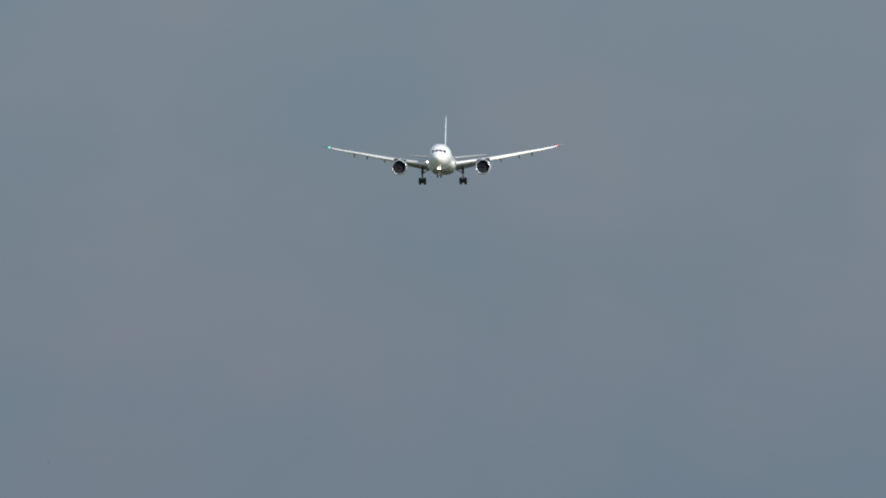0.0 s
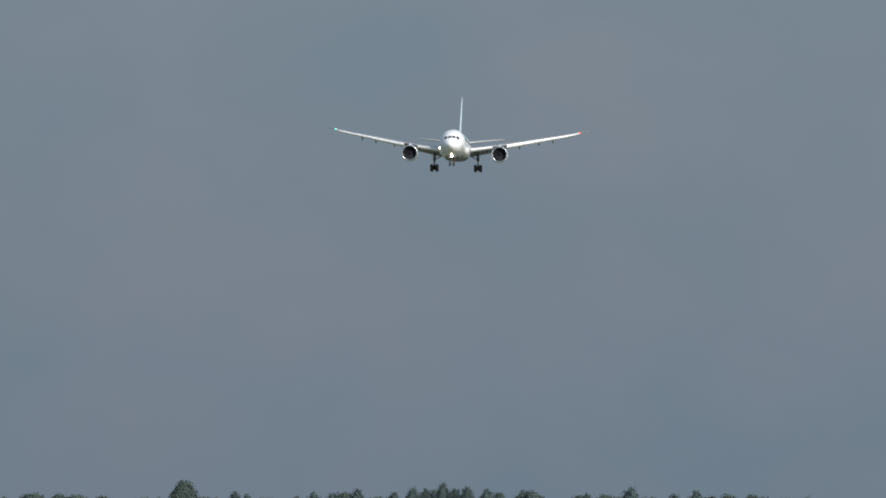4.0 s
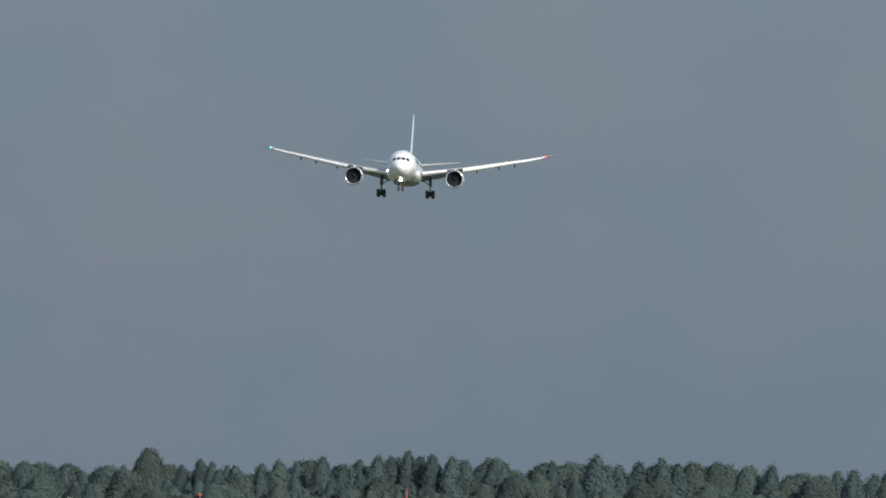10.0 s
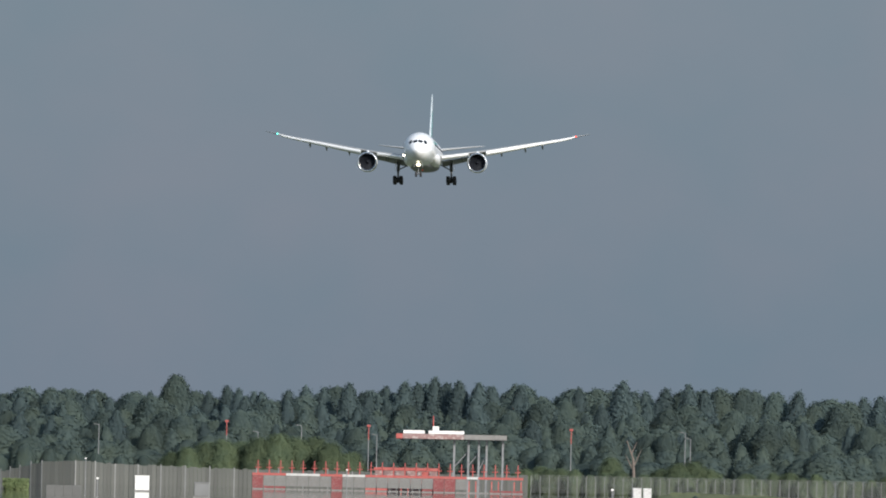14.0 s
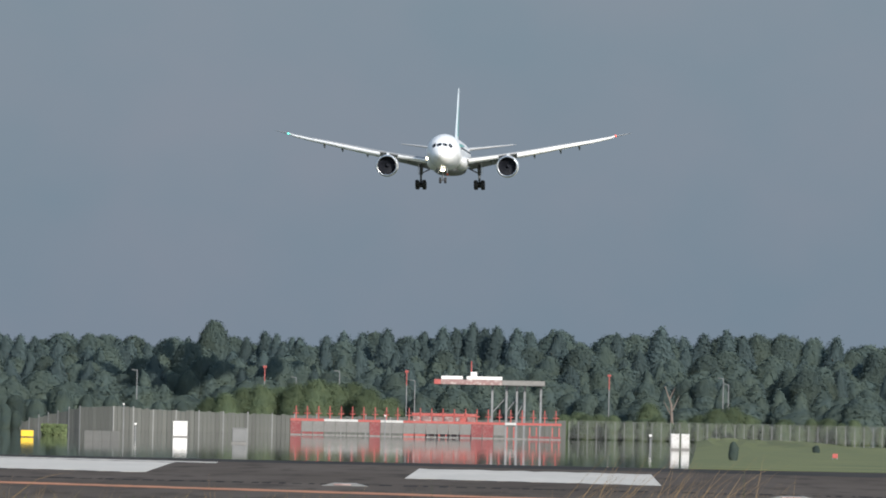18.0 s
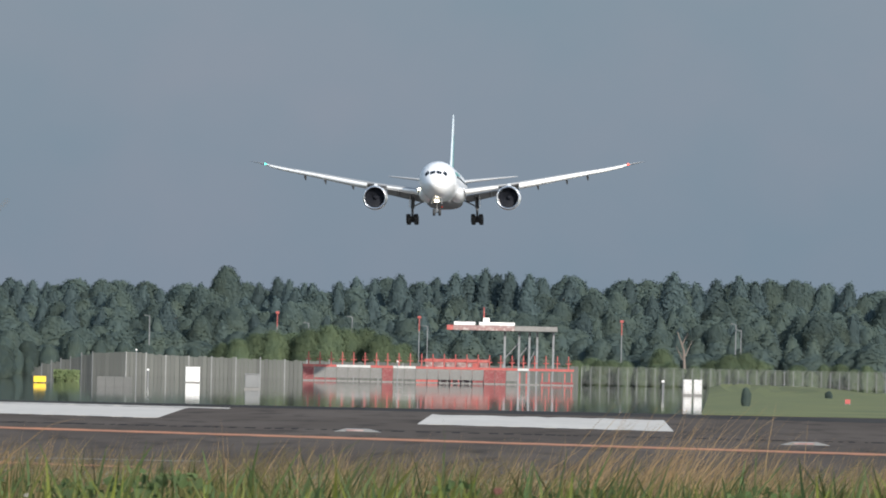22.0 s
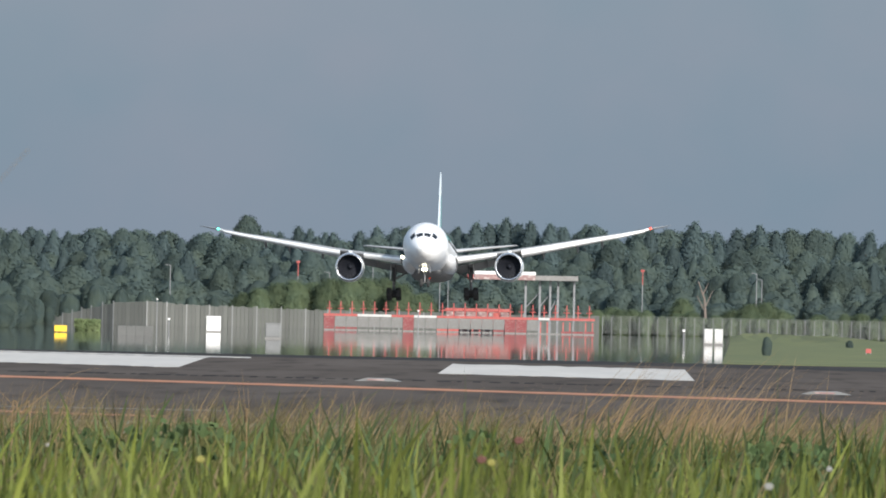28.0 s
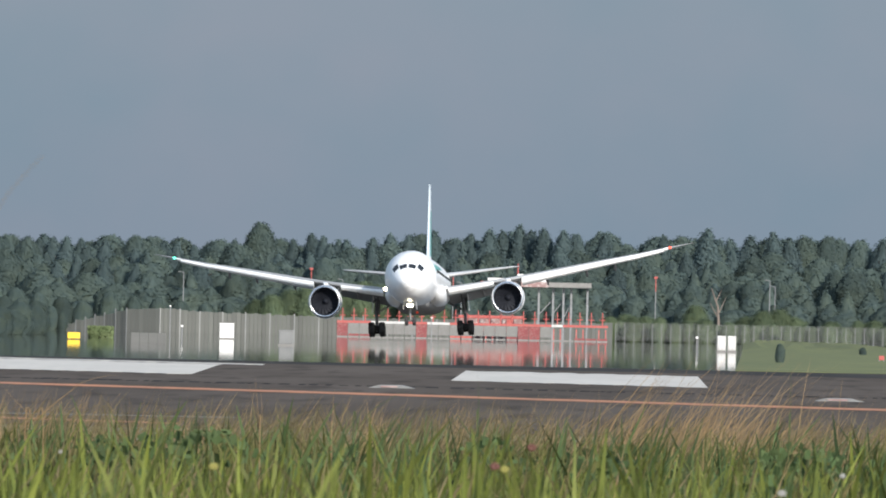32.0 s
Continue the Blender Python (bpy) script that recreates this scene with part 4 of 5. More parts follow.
# ---- perimeter fence ----
def build_fences():
    """A weathered panel fence in bays; each bay is a thing with its panel slats and posts."""
    rng = random.Random(3)
    line = ((-93.2, 2543, 0.7), (-90.9, 2542, 1.2), (-86.2, 2540, 2.4), (-82.5, 2537, 3.3), (-77.0, 2535, 3.7), (-70.6, 2537, 3.25), (-63.2, 2539, 3.1), (-51.3, 2540, 2.9), (-44.1, 2541, 2.8), (-24.1, 2541, 2.75), (-3.5, 2541, 2.75))
    slat = None
    for (xa, ya, ha), (xb, yb, hb) in zip(line, line[1:]):
        n = max(1, round(math.hypot(xb - xa, yb - ya) / (2.0 if xb < -80 else 4.2)))
        for i in range(n):
            k0, k1 = i / n, (i + 1) / n
            p, q = Vector((xa + (xb - xa) * k0, ya + (yb - ya) * k0)), Vector((xa + (xb - xa) * k1, ya + (yb - ya) * k1))
            h = 0.2 + ha + (hb - ha) * (k0 + k1) / 2
            ang = math.degrees(math.atan2(q.y - p.y, q.x - p.x))
            ln = (q - p).length
            bay = empty("panel_fence", pose(p.x, p.y, level(p.y), 0, 0, ang))
            tagged(bay, "tall weathered grey panel fence at the airfield's edge", "fence", "bays of the panel fence")
            part("post", box(-0.09, 0.09, -0.09, 0.09, 0, h + rng.uniform(0.1, 0.4), 0.01), FENCE_POST, bay)
            m = max(1, round(ln / 0.7))
            for j in range(m):
                hh = h + rng.uniform(-0.12, 0.12)
                if slat is None:
                    slat = part("slat", box(0.02, 0.66, -0.03, 0.03, -0.04, 1.0, 0.008), FENCE_GREY, bay)
                    o = slat
                else:
                    o = again(slat, "slat", Matrix(), bay)
                o.matrix_basis = Matrix.Translation((j * ln / m, rng.uniform(-0.05, 0.05), 0)) @ Matrix.Diagonal((ln / m / 0.68, 1, hh, 1))
            part("rail", box(0.1, ln - 0.1, 0.05, 0.13, h * 0.55, h * 0.55 + 0.1), FENCE_POST, bay)
    # wire fence to the other side
    post = rail = None
    x = -3.0
    while x < 62:
        bay = empty("wire_fence", pose(x, 2541, level(2541)))
        tagged(bay, "thin wire fence on pale posts before the bushes", "fence", "bays of the wire fence")
        if post is None:
            post = part("post", box(-0.05, 0.05, -0.05, 0.05, 0, 2.95, 0.01), FENCE_POST, bay)
            bm = bmesh.new()
            for k in range(11):
                add_box(bm, 0, 1.5, -0.012, 0.012, 0.25 + 0.28 * k, 0.275 + 0.28 * k)
            for k in range(7):
                add_box(bm, 0.2 * k + 0.1, 0.2 * k + 0.12, -0.012, 0.012, 0.2, 3.1)
            rail = part("wire", bm, WIRE, bay)
            rail["kind"] = "stuff"
        else:
            again(post, "post", Matrix(), bay)
            again(rail, "wire", Matrix(), bay)["kind"] = "stuff"
        x += 1.5


build_fences()


# ---- localizer aerial: red and white masts on a long beam ----
def build_localizer():
    y, g = 2400.0, level(2400)
    base = 1.3 - g
    x0, x1 = -45.7, -4.0
    n = 24
    mast_red = None
    for i in range(n):
        x = x0 + (x1 - x0) * (i + 0.5) / n
        aerial = empty("localizer_aerial", pose(x, y, g))
        tagged(aerial, "red-painted landing aerial with short rods on a steel beam", "aerial", "aerials of the landing array")
        bm = tube((0, 0, base - 0.1), (0, 0, base + 2.2), 0.11, 0.08, 8)
        part("mast", bm, RED, aerial)
        part("rod", tube((-0.25, -1.2, base + 1.5), (-0.25, 1.2, base + 1.5), 0.05, 0.05, 6), RED, aerial)
        part("rod", tube((0.25, -1.2, base + 1.5), (0.25, 1.2, base + 1.5), 0.05, 0.05, 6), RED, aerial)
        part("cross_arm", box(-0.45, 0.45, -0.06, 0.06, base + 1.0, base + 1.14, 0.01), RED, aerial)
        w = (x1 - x0) / n
        part("beam", box(-w / 2 + 0.01, w / 2 - 0.01, -0.2, 0.2, base - 0.12, base + 0.24, 0.03), OFFWHITE if i in (3, 4, 5, 8, 9, 19) else RED, aerial,
             "white beam section" if i in (3, 4, 5, 8, 9, 19) else "red beam section")
        if i < 19:
            red = i in (0, 7, 16, 17)
            part("screen_panel", box(-w / 2 + 0.03, w / 2 - 0.03, -0.12, 0.0, base - 1.75, base - 0.14, 0.02), CRIMSON if red else PANEL, aerial, "dark red painted panel" if red else "weathered white panel")
        if i in (0, 1, 2, 7, 10, 11, 15, 16, 17, 21, 22, 23):
            part("pier_panel", box(-w / 2 + 0.06, w / 2 - 0.06, -0.10, -0.02, 0.2, base - 1.79, 0.02), RED if i in (10, 11) else CRIMSON, aerial, "red painted pier panel")
        for s in (-0.3, 0.3):
            part("leg", box(s * w - 0.09, s * w + 0.09, -0.09, 0.09, 0, base - 0.4, 0.01), RED if i % 6 == 1 or i in (17, 19, 21, 23) else OLD_CONCRETE, aerial)
        part("footing", box(-0.45 * w, 0.45 * w, -0.4, 0.4, -0.1, 0.18, 0.03), CONCRETE, aerial)
    # equipment shelter
    sh = empty("equipment_shelter", pose(-22.1, 2404, g))
    tagged(sh, "small red and white chequered equipment shelter behind the aerials", "shelter")
    part("wall", box(-4.8, 4.8, -1.3, 1.3, 0, 3.3, 0.04), PINK, sh, "bleached red shelter wall")
    for k in (3,):
        part("red_panel", box(-4.8 + 2.4 * k + 0.05, -4.8 + 2.4 * k + 1.2, -1.33, -1.2, 0.05, 3.2, 0.01), RED, sh, "red painted wall panel")
    part("roof", box(-4.95, 4.95, -1.45, 1.45, 3.3, 3.75, 0.05), RED, sh, "red shelter roof")
    part("door", box(3.7, 4.6, -1.36, -1.28, 0.1, 2.2, 0.01), STEEL, sh)
    # raised platform on posts
    pf = empty("raised_platform", pose(-15.2, 2412, g))
    tagged(pf, "raised steel platform on posts with red and white edge", "platform")
    top = 8.5 - g
    part("deck", box(-8.6, 8.5, -2.2, 2.2, top - 1.25, top - 0.75, 0.03), CONCRETE, pf)
    for x0_, x1_, m, tx in ((-8.6, -7.6, RED, "red edge board"), (-7.6, -3.9, PINK, "faded red edge board"), (-3.9, 1.9, PINK, "faded red edge board"), (1.9, 8.5, CONCRETE, "grey edge board")):
        part("edge_board", box(x0_ + 0.01, x1_ - 0.01, -2.32, -2.18, top - 1.2, top - 0.45, 0.02), m, pf, tx)
    for x0_, x1_ in ((-7.5, -4.2), (-3.6, 1.9)):
        part("hand_rail", box(x0_, x1_, -2.34, -2.2, top - 0.42, top + 0.08, 0.02), PALE, pf, "white rail board")
    for x in (0.4, 2.6, 4.2, 5.4, 7.9):
        part("post", box(x - 0.16, x + 0.16, -0.5, 0.5, 0, top - 1.2, 0.02), STEEL, pf)
    for x0_, x1_, z0, z1 in ((0.4, 2.6, 4.0, 6.5), (2.6, 4.2, 4.2, 6.3), (4.2, 5.4, 3.5, 6.0)):
        part("brace", tube((x0_, 0, z0), (x1_, 0, z1), 0.09, 0.09, 6), STEEL, pf)
    part("cabinet", box(-3.0, -2.0, -2.2, -1.2, top - 0.9, top + 0.75, 0.05), PALE, pf, "white cabinet")
    part("mast", tube((-2.9, -1, top), (-2.9, -1, top + 2.4), 0.13, 0.07, 8), RED, pf, "red mast")


build_localizer()


# ---- lamp posts and masts by the wood ----
def build_posts():
    spots = ((-76.0, 9.1, "lamp"), (-41.9, 9.6, "lamp"), (-49.2, 8.4, "lamp"), (-29.2, 8.3, "lamp"), (22.7, 9.7, "lamp"), (23.6, 8.7, "lamp"),
             (-54.5, 9.9, "mast"), (-30.6, 9.6, "mast"), (3.5, 9.6, "mast"))
    for x, h, kind in spots:
        y = 2628.0
        hh = h - level(y)
        if kind == "lamp":
            p = empty("street_lamp", pose(x, y, level(y)))
            tagged(p, "slim pale street lamp before the dark wood", "lamp post", "street lamps by the wood")
            part("pole", tube((0, 0, 0), (0, 0, hh), 0.11, 0.07, 8), STEEL, p)
            part("arm", tube((0, 0, hh - 0.05), (-0.7, -0.2, hh + 0.1), 0.05, 0.04, 6), STEEL, p)
            part("lamp_head", box(-0.9, -0.5, -0.3, -0.08, hh, hh + 0.14, 0.03), BOX_GREY, p)
        else:
            p = empty("light_mast", pose(x, y, level(y)))
            tagged(p, "thin mast with red and white bands", "mast", "banded masts by the wood")
            k = 5
            for i in range(k):
                part("mast_section", tube((0, 0, hh * i / k), (0, 0, hh * (i + 1) / k - 0.002), 0.085, 0.085, 8), RED if i == 4 else STEEL, p)
            part("lamp_head", box(-0.30, 0.30, -0.2, 0.2, hh, hh + 0.38, 0.06), RED, p)


build_posts()


# ---- small things on the airfield ----
def build_field_things():
    def at(name, x, y, label, cat):
        e = empty(name, pose(x, y, level(y)))
        return tagged(e, label, cat)
    s = at("guidance_sign", -58.3, 1625, "bright yellow guidance sign on short legs in the grass", "sign")
    part("board", box(-0.65, 0.65, -0.10, 0.10, 0.09, 0.74, 0.04), YELLOW, s)
    for x in (-0.4, 0.4):
        part("leg", box(x - 0.05, x + 0.05, -0.05, 0.05, 0, 0.10), STEEL, s)
    for x, y, w, h, tx, m in ((-48.95, 1877, 1.7, 1.85, "white equipment box on a low plinth", PALE), (-33.5, 1505, 1.4, 1.45, "grey equipment box on a low plinth", BOX_GREY)):
        s = at("equipment_box", x, y, tx, "cabinet")
        part("housing", box(-w / 2, w / 2, -0.5, 0.5, 0.15, h, 0.06), m, s)
        part("plinth", box(-w / 2 - 0.1, w / 2 + 0.1, -0.6, 0.6, -0.05, 0.15, 0.02), CONCRETE, s)
        part("lid", box(-w / 2 - 0.05, w / 2 + 0.05, -0.55, 0.55, h, h + 0.08, 0.02), m, s)
    for x in (9.4, 10.5):
        s = at("equipment_cabinet", x, 1673, "white equipment cabinet beside its twin", "cabinet")
        part("housing", box(-0.45, 0.45, -0.4, 0.4, 0.2, 1.75, 0.05), OFFWHITE, s)
        part("plinth", box(-0.51, 0.51, -0.45, 0.45, -0.05, 0.2, 0.02), CONCRETE, s)
        part("door", box(-0.39, 0.39, -0.43, -0.39, 0.35, 1.55, 0.01), OFFWHITE, s)
    for x, y, h in ((-74.9, 2520, 4.15), (-55.0, 1900, 1.35), (7.0, 1733, 1.35), (-95, 2520, 3.15), (-31.0, 2390, 3.1)):
        s = at("marker_post", x, y, "thin white marker post", "post")
        part("post", tube((0, 0, 0), (0, 0, h), 0.07, 0.06, 8), STEEL, s)
        part("cap", box(-0.14, 0.14, -0.14, 0.14, h, h + 0.22, 0.03), PALE, s)
    s = at("hedge", -61.8, 1809, "clipped green hedge behind the yellow sign", "hedge")
    rng = random.Random(19)
    pts = [Vector((rng.uniform(-1.4, 1.4), rng.uniform(-0.5, 0.5), 1.2 * math.sqrt(rng.random()))) for _ in range(1500)]
    v, f = leaf_cloud([(p, Vector((0, -0.8, 0.4))) for p in pts], 0.16, 4)
    add_cores(v, f, [(-1.1 + 0.55 * k, 0, 0.5, 0.45, 0.62) for k in range(5)], 9)
    part_of("foliage", mesh_from("foliage", v, f), HEDGE, s)
    s = at("low_wall", -46.8, 1505, "low weathered grey concrete wall in the grass", "wall")
    for k in range(4):
        part("wall_block", box(-1.7 + 0.85 * k + 0.01, -0.85 + 0.85 * k - 0.01, -0.12, 0.12, 0, 0.98, 0.02), OLD_CONCRETE, s)
    s = tagged(empty("marker_board", pose(11.2, 705, level(705, BANK))), "small orange marker board in the grass", "marker")
    part("board", box(-0.12, 0.12, -0.03, 0.03, 0.12, 0.32, 0.01), RED, s)
    for x in (-0.10, 0.10):
        part("leg", box(x - 0.02, x + 0.02, -0.02, 0.02, 0, 0.14), STEEL, s)
    rng = random.Random(11)
    for x, y, h, w in ((6.1, 650, 0.80, 0.95), (13.2, 900, 0.5, 1.6)):
        plant("round", rng.randrange(4), x, y, h, w, rng.uniform(0, 360), "low dark bush in the open grass", "bushes in the grass", level(y, BANK))


build_field_things()


# ---- paint on the asphalt ----
def paint(name, pts, mat, label, lift=0.026, ragged=0.0):
    """A flat marking with its corners (x, y), following the ground, 6 mm thick."""
    n = 6
    (ax, ay), (bx, by), (cx, cy), (dx, dy) = pts          # near left, near right, far right, far left
    m = max(1, int(math.hypot(bx - ax, by - ay) / (0.45 if ragged else 2.5)))
    shimmer_rng = random.Random(len(name) + int(ax * 10))
    verts, faces = [], []
    for i in range(n + 1):
        k = i / n
        for j in range(m + 1):
            u = j / m
            x = (ax + (bx - ax) * u) * (1 - k) + (dx + (cx - dx) * u) * k
            y = (ay + (by - ay) * u) * (1 - k) + (dy + (cy - dy) * u) * k
            # near and far edges jittered in shape to stand for heat shimmer
            if ragged and i in (0, n):
                y += ragged * shimmer_rng.uniform(-1, 1) * (0.5 if i == 0 else 1.0)
            verts.append((x, y, level(y) + lift))
    for i in range(n):
        for j in range(m):
            p = i * (m + 1) + j
            faces.append((p, p + 1, p + m + 2, p + m + 1))
    k = len(verts)
    verts += [(x, y, z - 0.006) for x, y, z in verts]
    faces += [tuple(reversed([i + k for i in f])) for f in faces]
    rim = list(range(m + 1)) + [i * (m + 1) + m for i in range(1, n + 1)] + [n * (m + 1) + j for j in range(m - 1, -1, -1)] + [i * (m + 1) for i in range(n - 1, 0, -1)]
    for a, b in zip(rim, rim[1:] + rim[:1]):
        faces.append((a, b, b + k, a + k))
    return tagged(part_of(name, mesh_from(name, verts, faces), mat), label, "marking", kind="structure")


# two dark bands hold the mirage reflection of the wood as flat colour
paint("dark_asphalt_1", ((-40, 501), (3, 464), (3, 504.5), (-40, 504.5)), REFLECTION_ASPHALT, "dark band painted on the asphalt as reflected wood", 0.0225)
paint("dark_asphalt_2", ((3.01, 464), (24, 424), (24, 504.5), (3.01, 504.5)), REFLECTION_ASPHALT, "dark band painted on the asphalt as reflected wood", 0.0225)
paint("runway_marking_1", ((-25.0, 427), (-11.7, 413.5), (-12.1, 458), (-27.0, 484)), MARK_WHITE, "broad white painted runway bar", ragged=1.6)
paint("runway_marking_2", ((-4.77, 410.5), (1.93, 403), (1.85, 447), (-4.83, 450)), MARK_WHITE, "broad white painted runway bar", ragged=1.6)
paint("runway_marking_3", ((-27.0, 487), (-10.95, 461), (-11.05, 469), (-27.2, 494)), MARK_WHITE, "narrow white painted bar beyond the broad one", ragged=0.8)
paint("runway_line_1", ((-26.0, 380), (14.0, 343.2), (14.0, 346.8), (-26.0, 384)), MARK_ORANGE, "long faded orange line across the asphalt", ragged=0.4)
paint("runway_line_2", ((-22.0, 319), (-8.7, 297.5), (-8.7, 301), (-22.0, 323)), MARK_ORANGE, "long faded orange line across the asphalt", ragged=0.4)
paint("runway_line_3", ((-18.0, 313), (-8.0, 313.5), (-8.0, 314.8), (-18.0, 314.3)), OLD_CONCRETE, "thin pale line beside the orange one", ragged=0.2)
rng_j = random.Random(5)
xj = -26.0
while xj < 14:
    ln = rng_j.uniform(0.06, 0.34)
    yj = 380.5 - 0.42 * xj
    w_j = rng_j.uniform(0.9, 2.8)
    paint("tar_joint", ((xj, yj), (xj + ln, yj - 0.42 * ln), (xj + ln, yj - 0.42 * ln + w_j), (xj, yj + w_j)), TAR, "black tar joint across the asphalt")
    xj += ln + rng_j.uniform(0.02, 0.30)
for x0, x1, y0 in ((-6.45, -5.3, 379.5), (4.3, 5.5, 369.0)):
    cover = empty("pit_cover", pose(0, y0, level(y0) + 0.02))
    tagged(cover, "low sloped pale concrete hump with a reddish plate on the asphalt", "cover", "humps on the asphalt")
    part("slab", loft([[(x0, y, 0.0), (x1, y, 0.0), (x1 - 0.32, y, 0.075), (x0 + 0.30, y, 0.075)] for y in (0.0, 1.4)]), BOX_GREY, cover)
    part("plate", box(x0 + 0.32, x1 - 0.42, -0.02, 0.0, 0.015, 0.055, 0.004), PINK, cover, "faded reddish plate")


# ---- the tall grass before the camera ----
def grass_bed(name, label, mat, seed, count, near, far, top_lo, top_hi, width, lean, bearing=(-2.5, 1.2), bend=0.25, tufts=0, tuft_lift=0.05, taper=0.10, arch=2.0):
    """Blades between two distances; top_lo and top_hi: how far below the eye's level, in degrees, the tips reach."""
    rng = random.Random(seed)
    verts, faces = [], []
    centres = [(rng.uniform(*bearing), near + (far - near) * rng.random(), rng.random()) for _ in range(tufts)]
    for _ in range(count):
        d = near + (far - near) * math.sqrt(rng.random())
        b = radians(rng.uniform(*bearing))
        lift = 0.0
        if tufts and rng.random() < 0.72:
            bc, dc, up = rng.choice(centres)
            away = rng.gauss(0, 1)
            b, d = radians(bc + away * 1.6 / dc), dc + rng.gauss(0, 0.5)
            lift = tuft_lift * up * max(0.0, 1 - 0.4 * away * away)
        x, y = d * math.sin(b), d
        g = level(y)
        tip = EYE.z - d * math.tan(radians(top_lo + (top_hi - top_lo) * rng.random() ** 0.6 - lift))
        h = tip - g
        a = rng.uniform(0, 6.283)
        lx, ly = math.cos(a) * bend * h * rng.random() + lean * h * rng.uniform(0.4, 1.2), math.sin(a) * bend * h * rng.random()
        w = width * rng.uniform(0.6, 1.4)
        face = rng.uniform(-1.25, 1.25)
        wx, wy = math.cos(face) * w, math.sin(face) * w
        tp = taper * rng.uniform(0.6, 1.3)
        k = len(verts)
        drops = sorted({h, 0.4 * h, *[min(h, tp * q) for q in (1.6, 1.0, 0.6, 0.3, 0.1, 0.0)]}, reverse=True)
        for q in drops:
            u = 1 - q / h
            t = max(0.05, min(1.0, q / tp) ** 0.65)
            cx, cy, cz = x + lx * (u ** arch - 1), y + ly * u ** arch, g + h * u
            verts += [(cx - wx * t, cy - wy * t, cz), (cx + wx * t, cy + wy * t, cz)]
        for i in range(len(drops) - 1):
            faces.append((k + 2 * i, k + 2 * i + 1, k + 2 * i + 3, k + 2 * i + 2))
    ob = part_of(name, mesh_from(name, verts, faces), mat)
    return tagged(ob, label, "grass", kind="stuff")


grass_bed("green_grass", "fresh green long-bladed grass before the runway", BLADE, 21, 760, 8, 16, 0.47, 0.90, 0.0029, 0.04, bend=0.3, tufts=70, taper=0.09)
grass_bed("green_grass", "thick green grass behind the nearest blades", BLADE, 31, 4200, 16, 34, 0.46, 0.80, 0.0029, 0.06, bend=0.42, tufts=130, tuft_lift=0.06, taper=0.12)
grass_bed("green_grass", "bright green grass blades standing above the rest", BLADE, 22, 150, 12, 30, 0.33, 0.47, 0.0038, 0.06, bend=0.45, tufts=34, tuft_lift=0.03, taper=0.14)
grass_bed("weeds", "dark olive weeds between the green and the dry grass", WEED, 23, 5600, 32, 62, 0.385, 0.62, 0.0055, 0.10, bend=0.6, tufts=140, tuft_lift=0.05, taper=0.16)
grass_bed("weeds", "dark green weed blades above the grass", DARK_WEED, 24, 420, 24, 50, 0.31, 0.45, 0.0046, 0.14, bend=0.55, tufts=70, taper=0.16)
grass_bed("dry_grass", "dense dry straw-brown grass beside the asphalt", STRAW, 25, 15000, 60, 120, 0.30, 0.52, 0.0030, 0.34, bend=0.9, tufts=260, taper=0.3, arch=2.4)
grass_bed("dry_grass", "pale dry straw scattered among green blades", STRAW, 28, 1100, 11, 34, 0.40, 0.80, 0.0019, 0.1, bend=0.6)
# low dark blades, added to stand for shade between the green ones
grass_bed("weeds", "dark green blades added low for the shaded gaps in the grass", DARK_WEED, 33, 1500, 11, 30, 0.56, 0.95, 0.0034, 0.05, bend=0.5, tufts=90, taper=0.12)
grass_bed("dry_stalks", "tall thin straw stalks leaning above the dry grass", RUST_STRAW, 26, 900, 55, 115, 0.245, 0.37, 0.0018, 0.30, bend=0.4, tufts=90, tuft_lift=0.04, taper=0.4)
grass_bed("dry_stalks", "clump of tall reddish dry stalks leaning over", RUST_STRAW, 27, 300, 56, 66, 0.08, 0.37, 0.0023, 0.50, bearing=(0.06, 0.80), taper=0.5, arch=2.6)
grass_bed("dry_stalks", "a few pale stalks standing high and thin", RUST_STRAW, 29, 60, 14, 40, 0.20, 0.40, 0.0010, 0.25, taper=0.3)


def build_leafy_weeds():
    """Clumps of small dark leaves in the grass: bearing, distance, drop below the eye's level, spread."""
    rng = random.Random(41)
    spots = [(-1.62, 31, 0.395, 0.06), (-1.55, 31, 0.405, 0.05), (-1.75, 29, 0.46, 0.05), (0.62, 31, 0.415, 0.06), (0.70, 29, 0.44, 0.06), (0.52, 30, 0.45, 0.04), (-0.50, 32, 0.42, 0.04)]
    spots += [(rng.uniform(-2.4, 1.1), rng.uniform(26, 48), rng.uniform(0.42, 0.62), rng.uniform(0.02, 0.05)) for _ in range(30)]
    pts = []
    for bear, dist, drop, wide in spots:
        x0 = dist * math.sin(radians(bear))
        top = EYE.z - dist * math.tan(radians(drop))
        for _ in range(int(900 * wide)):
            u = rng.gauss(0, wide)
            pts.append((x0 + u, dist + rng.gauss(0, 0.1), top - abs(rng.gauss(0, 0.03)) - 0.25 * abs(u)))
    v, f = leaf_cloud(pts, 0.0085, 8)
    tagged(part_of("leafy_weeds", mesh_from("leafy_weeds", v, f), DARK_WEED), "clumps of small dark-leaved weeds in the grass", "weeds", kind="stuff")


build_leafy_weeds()


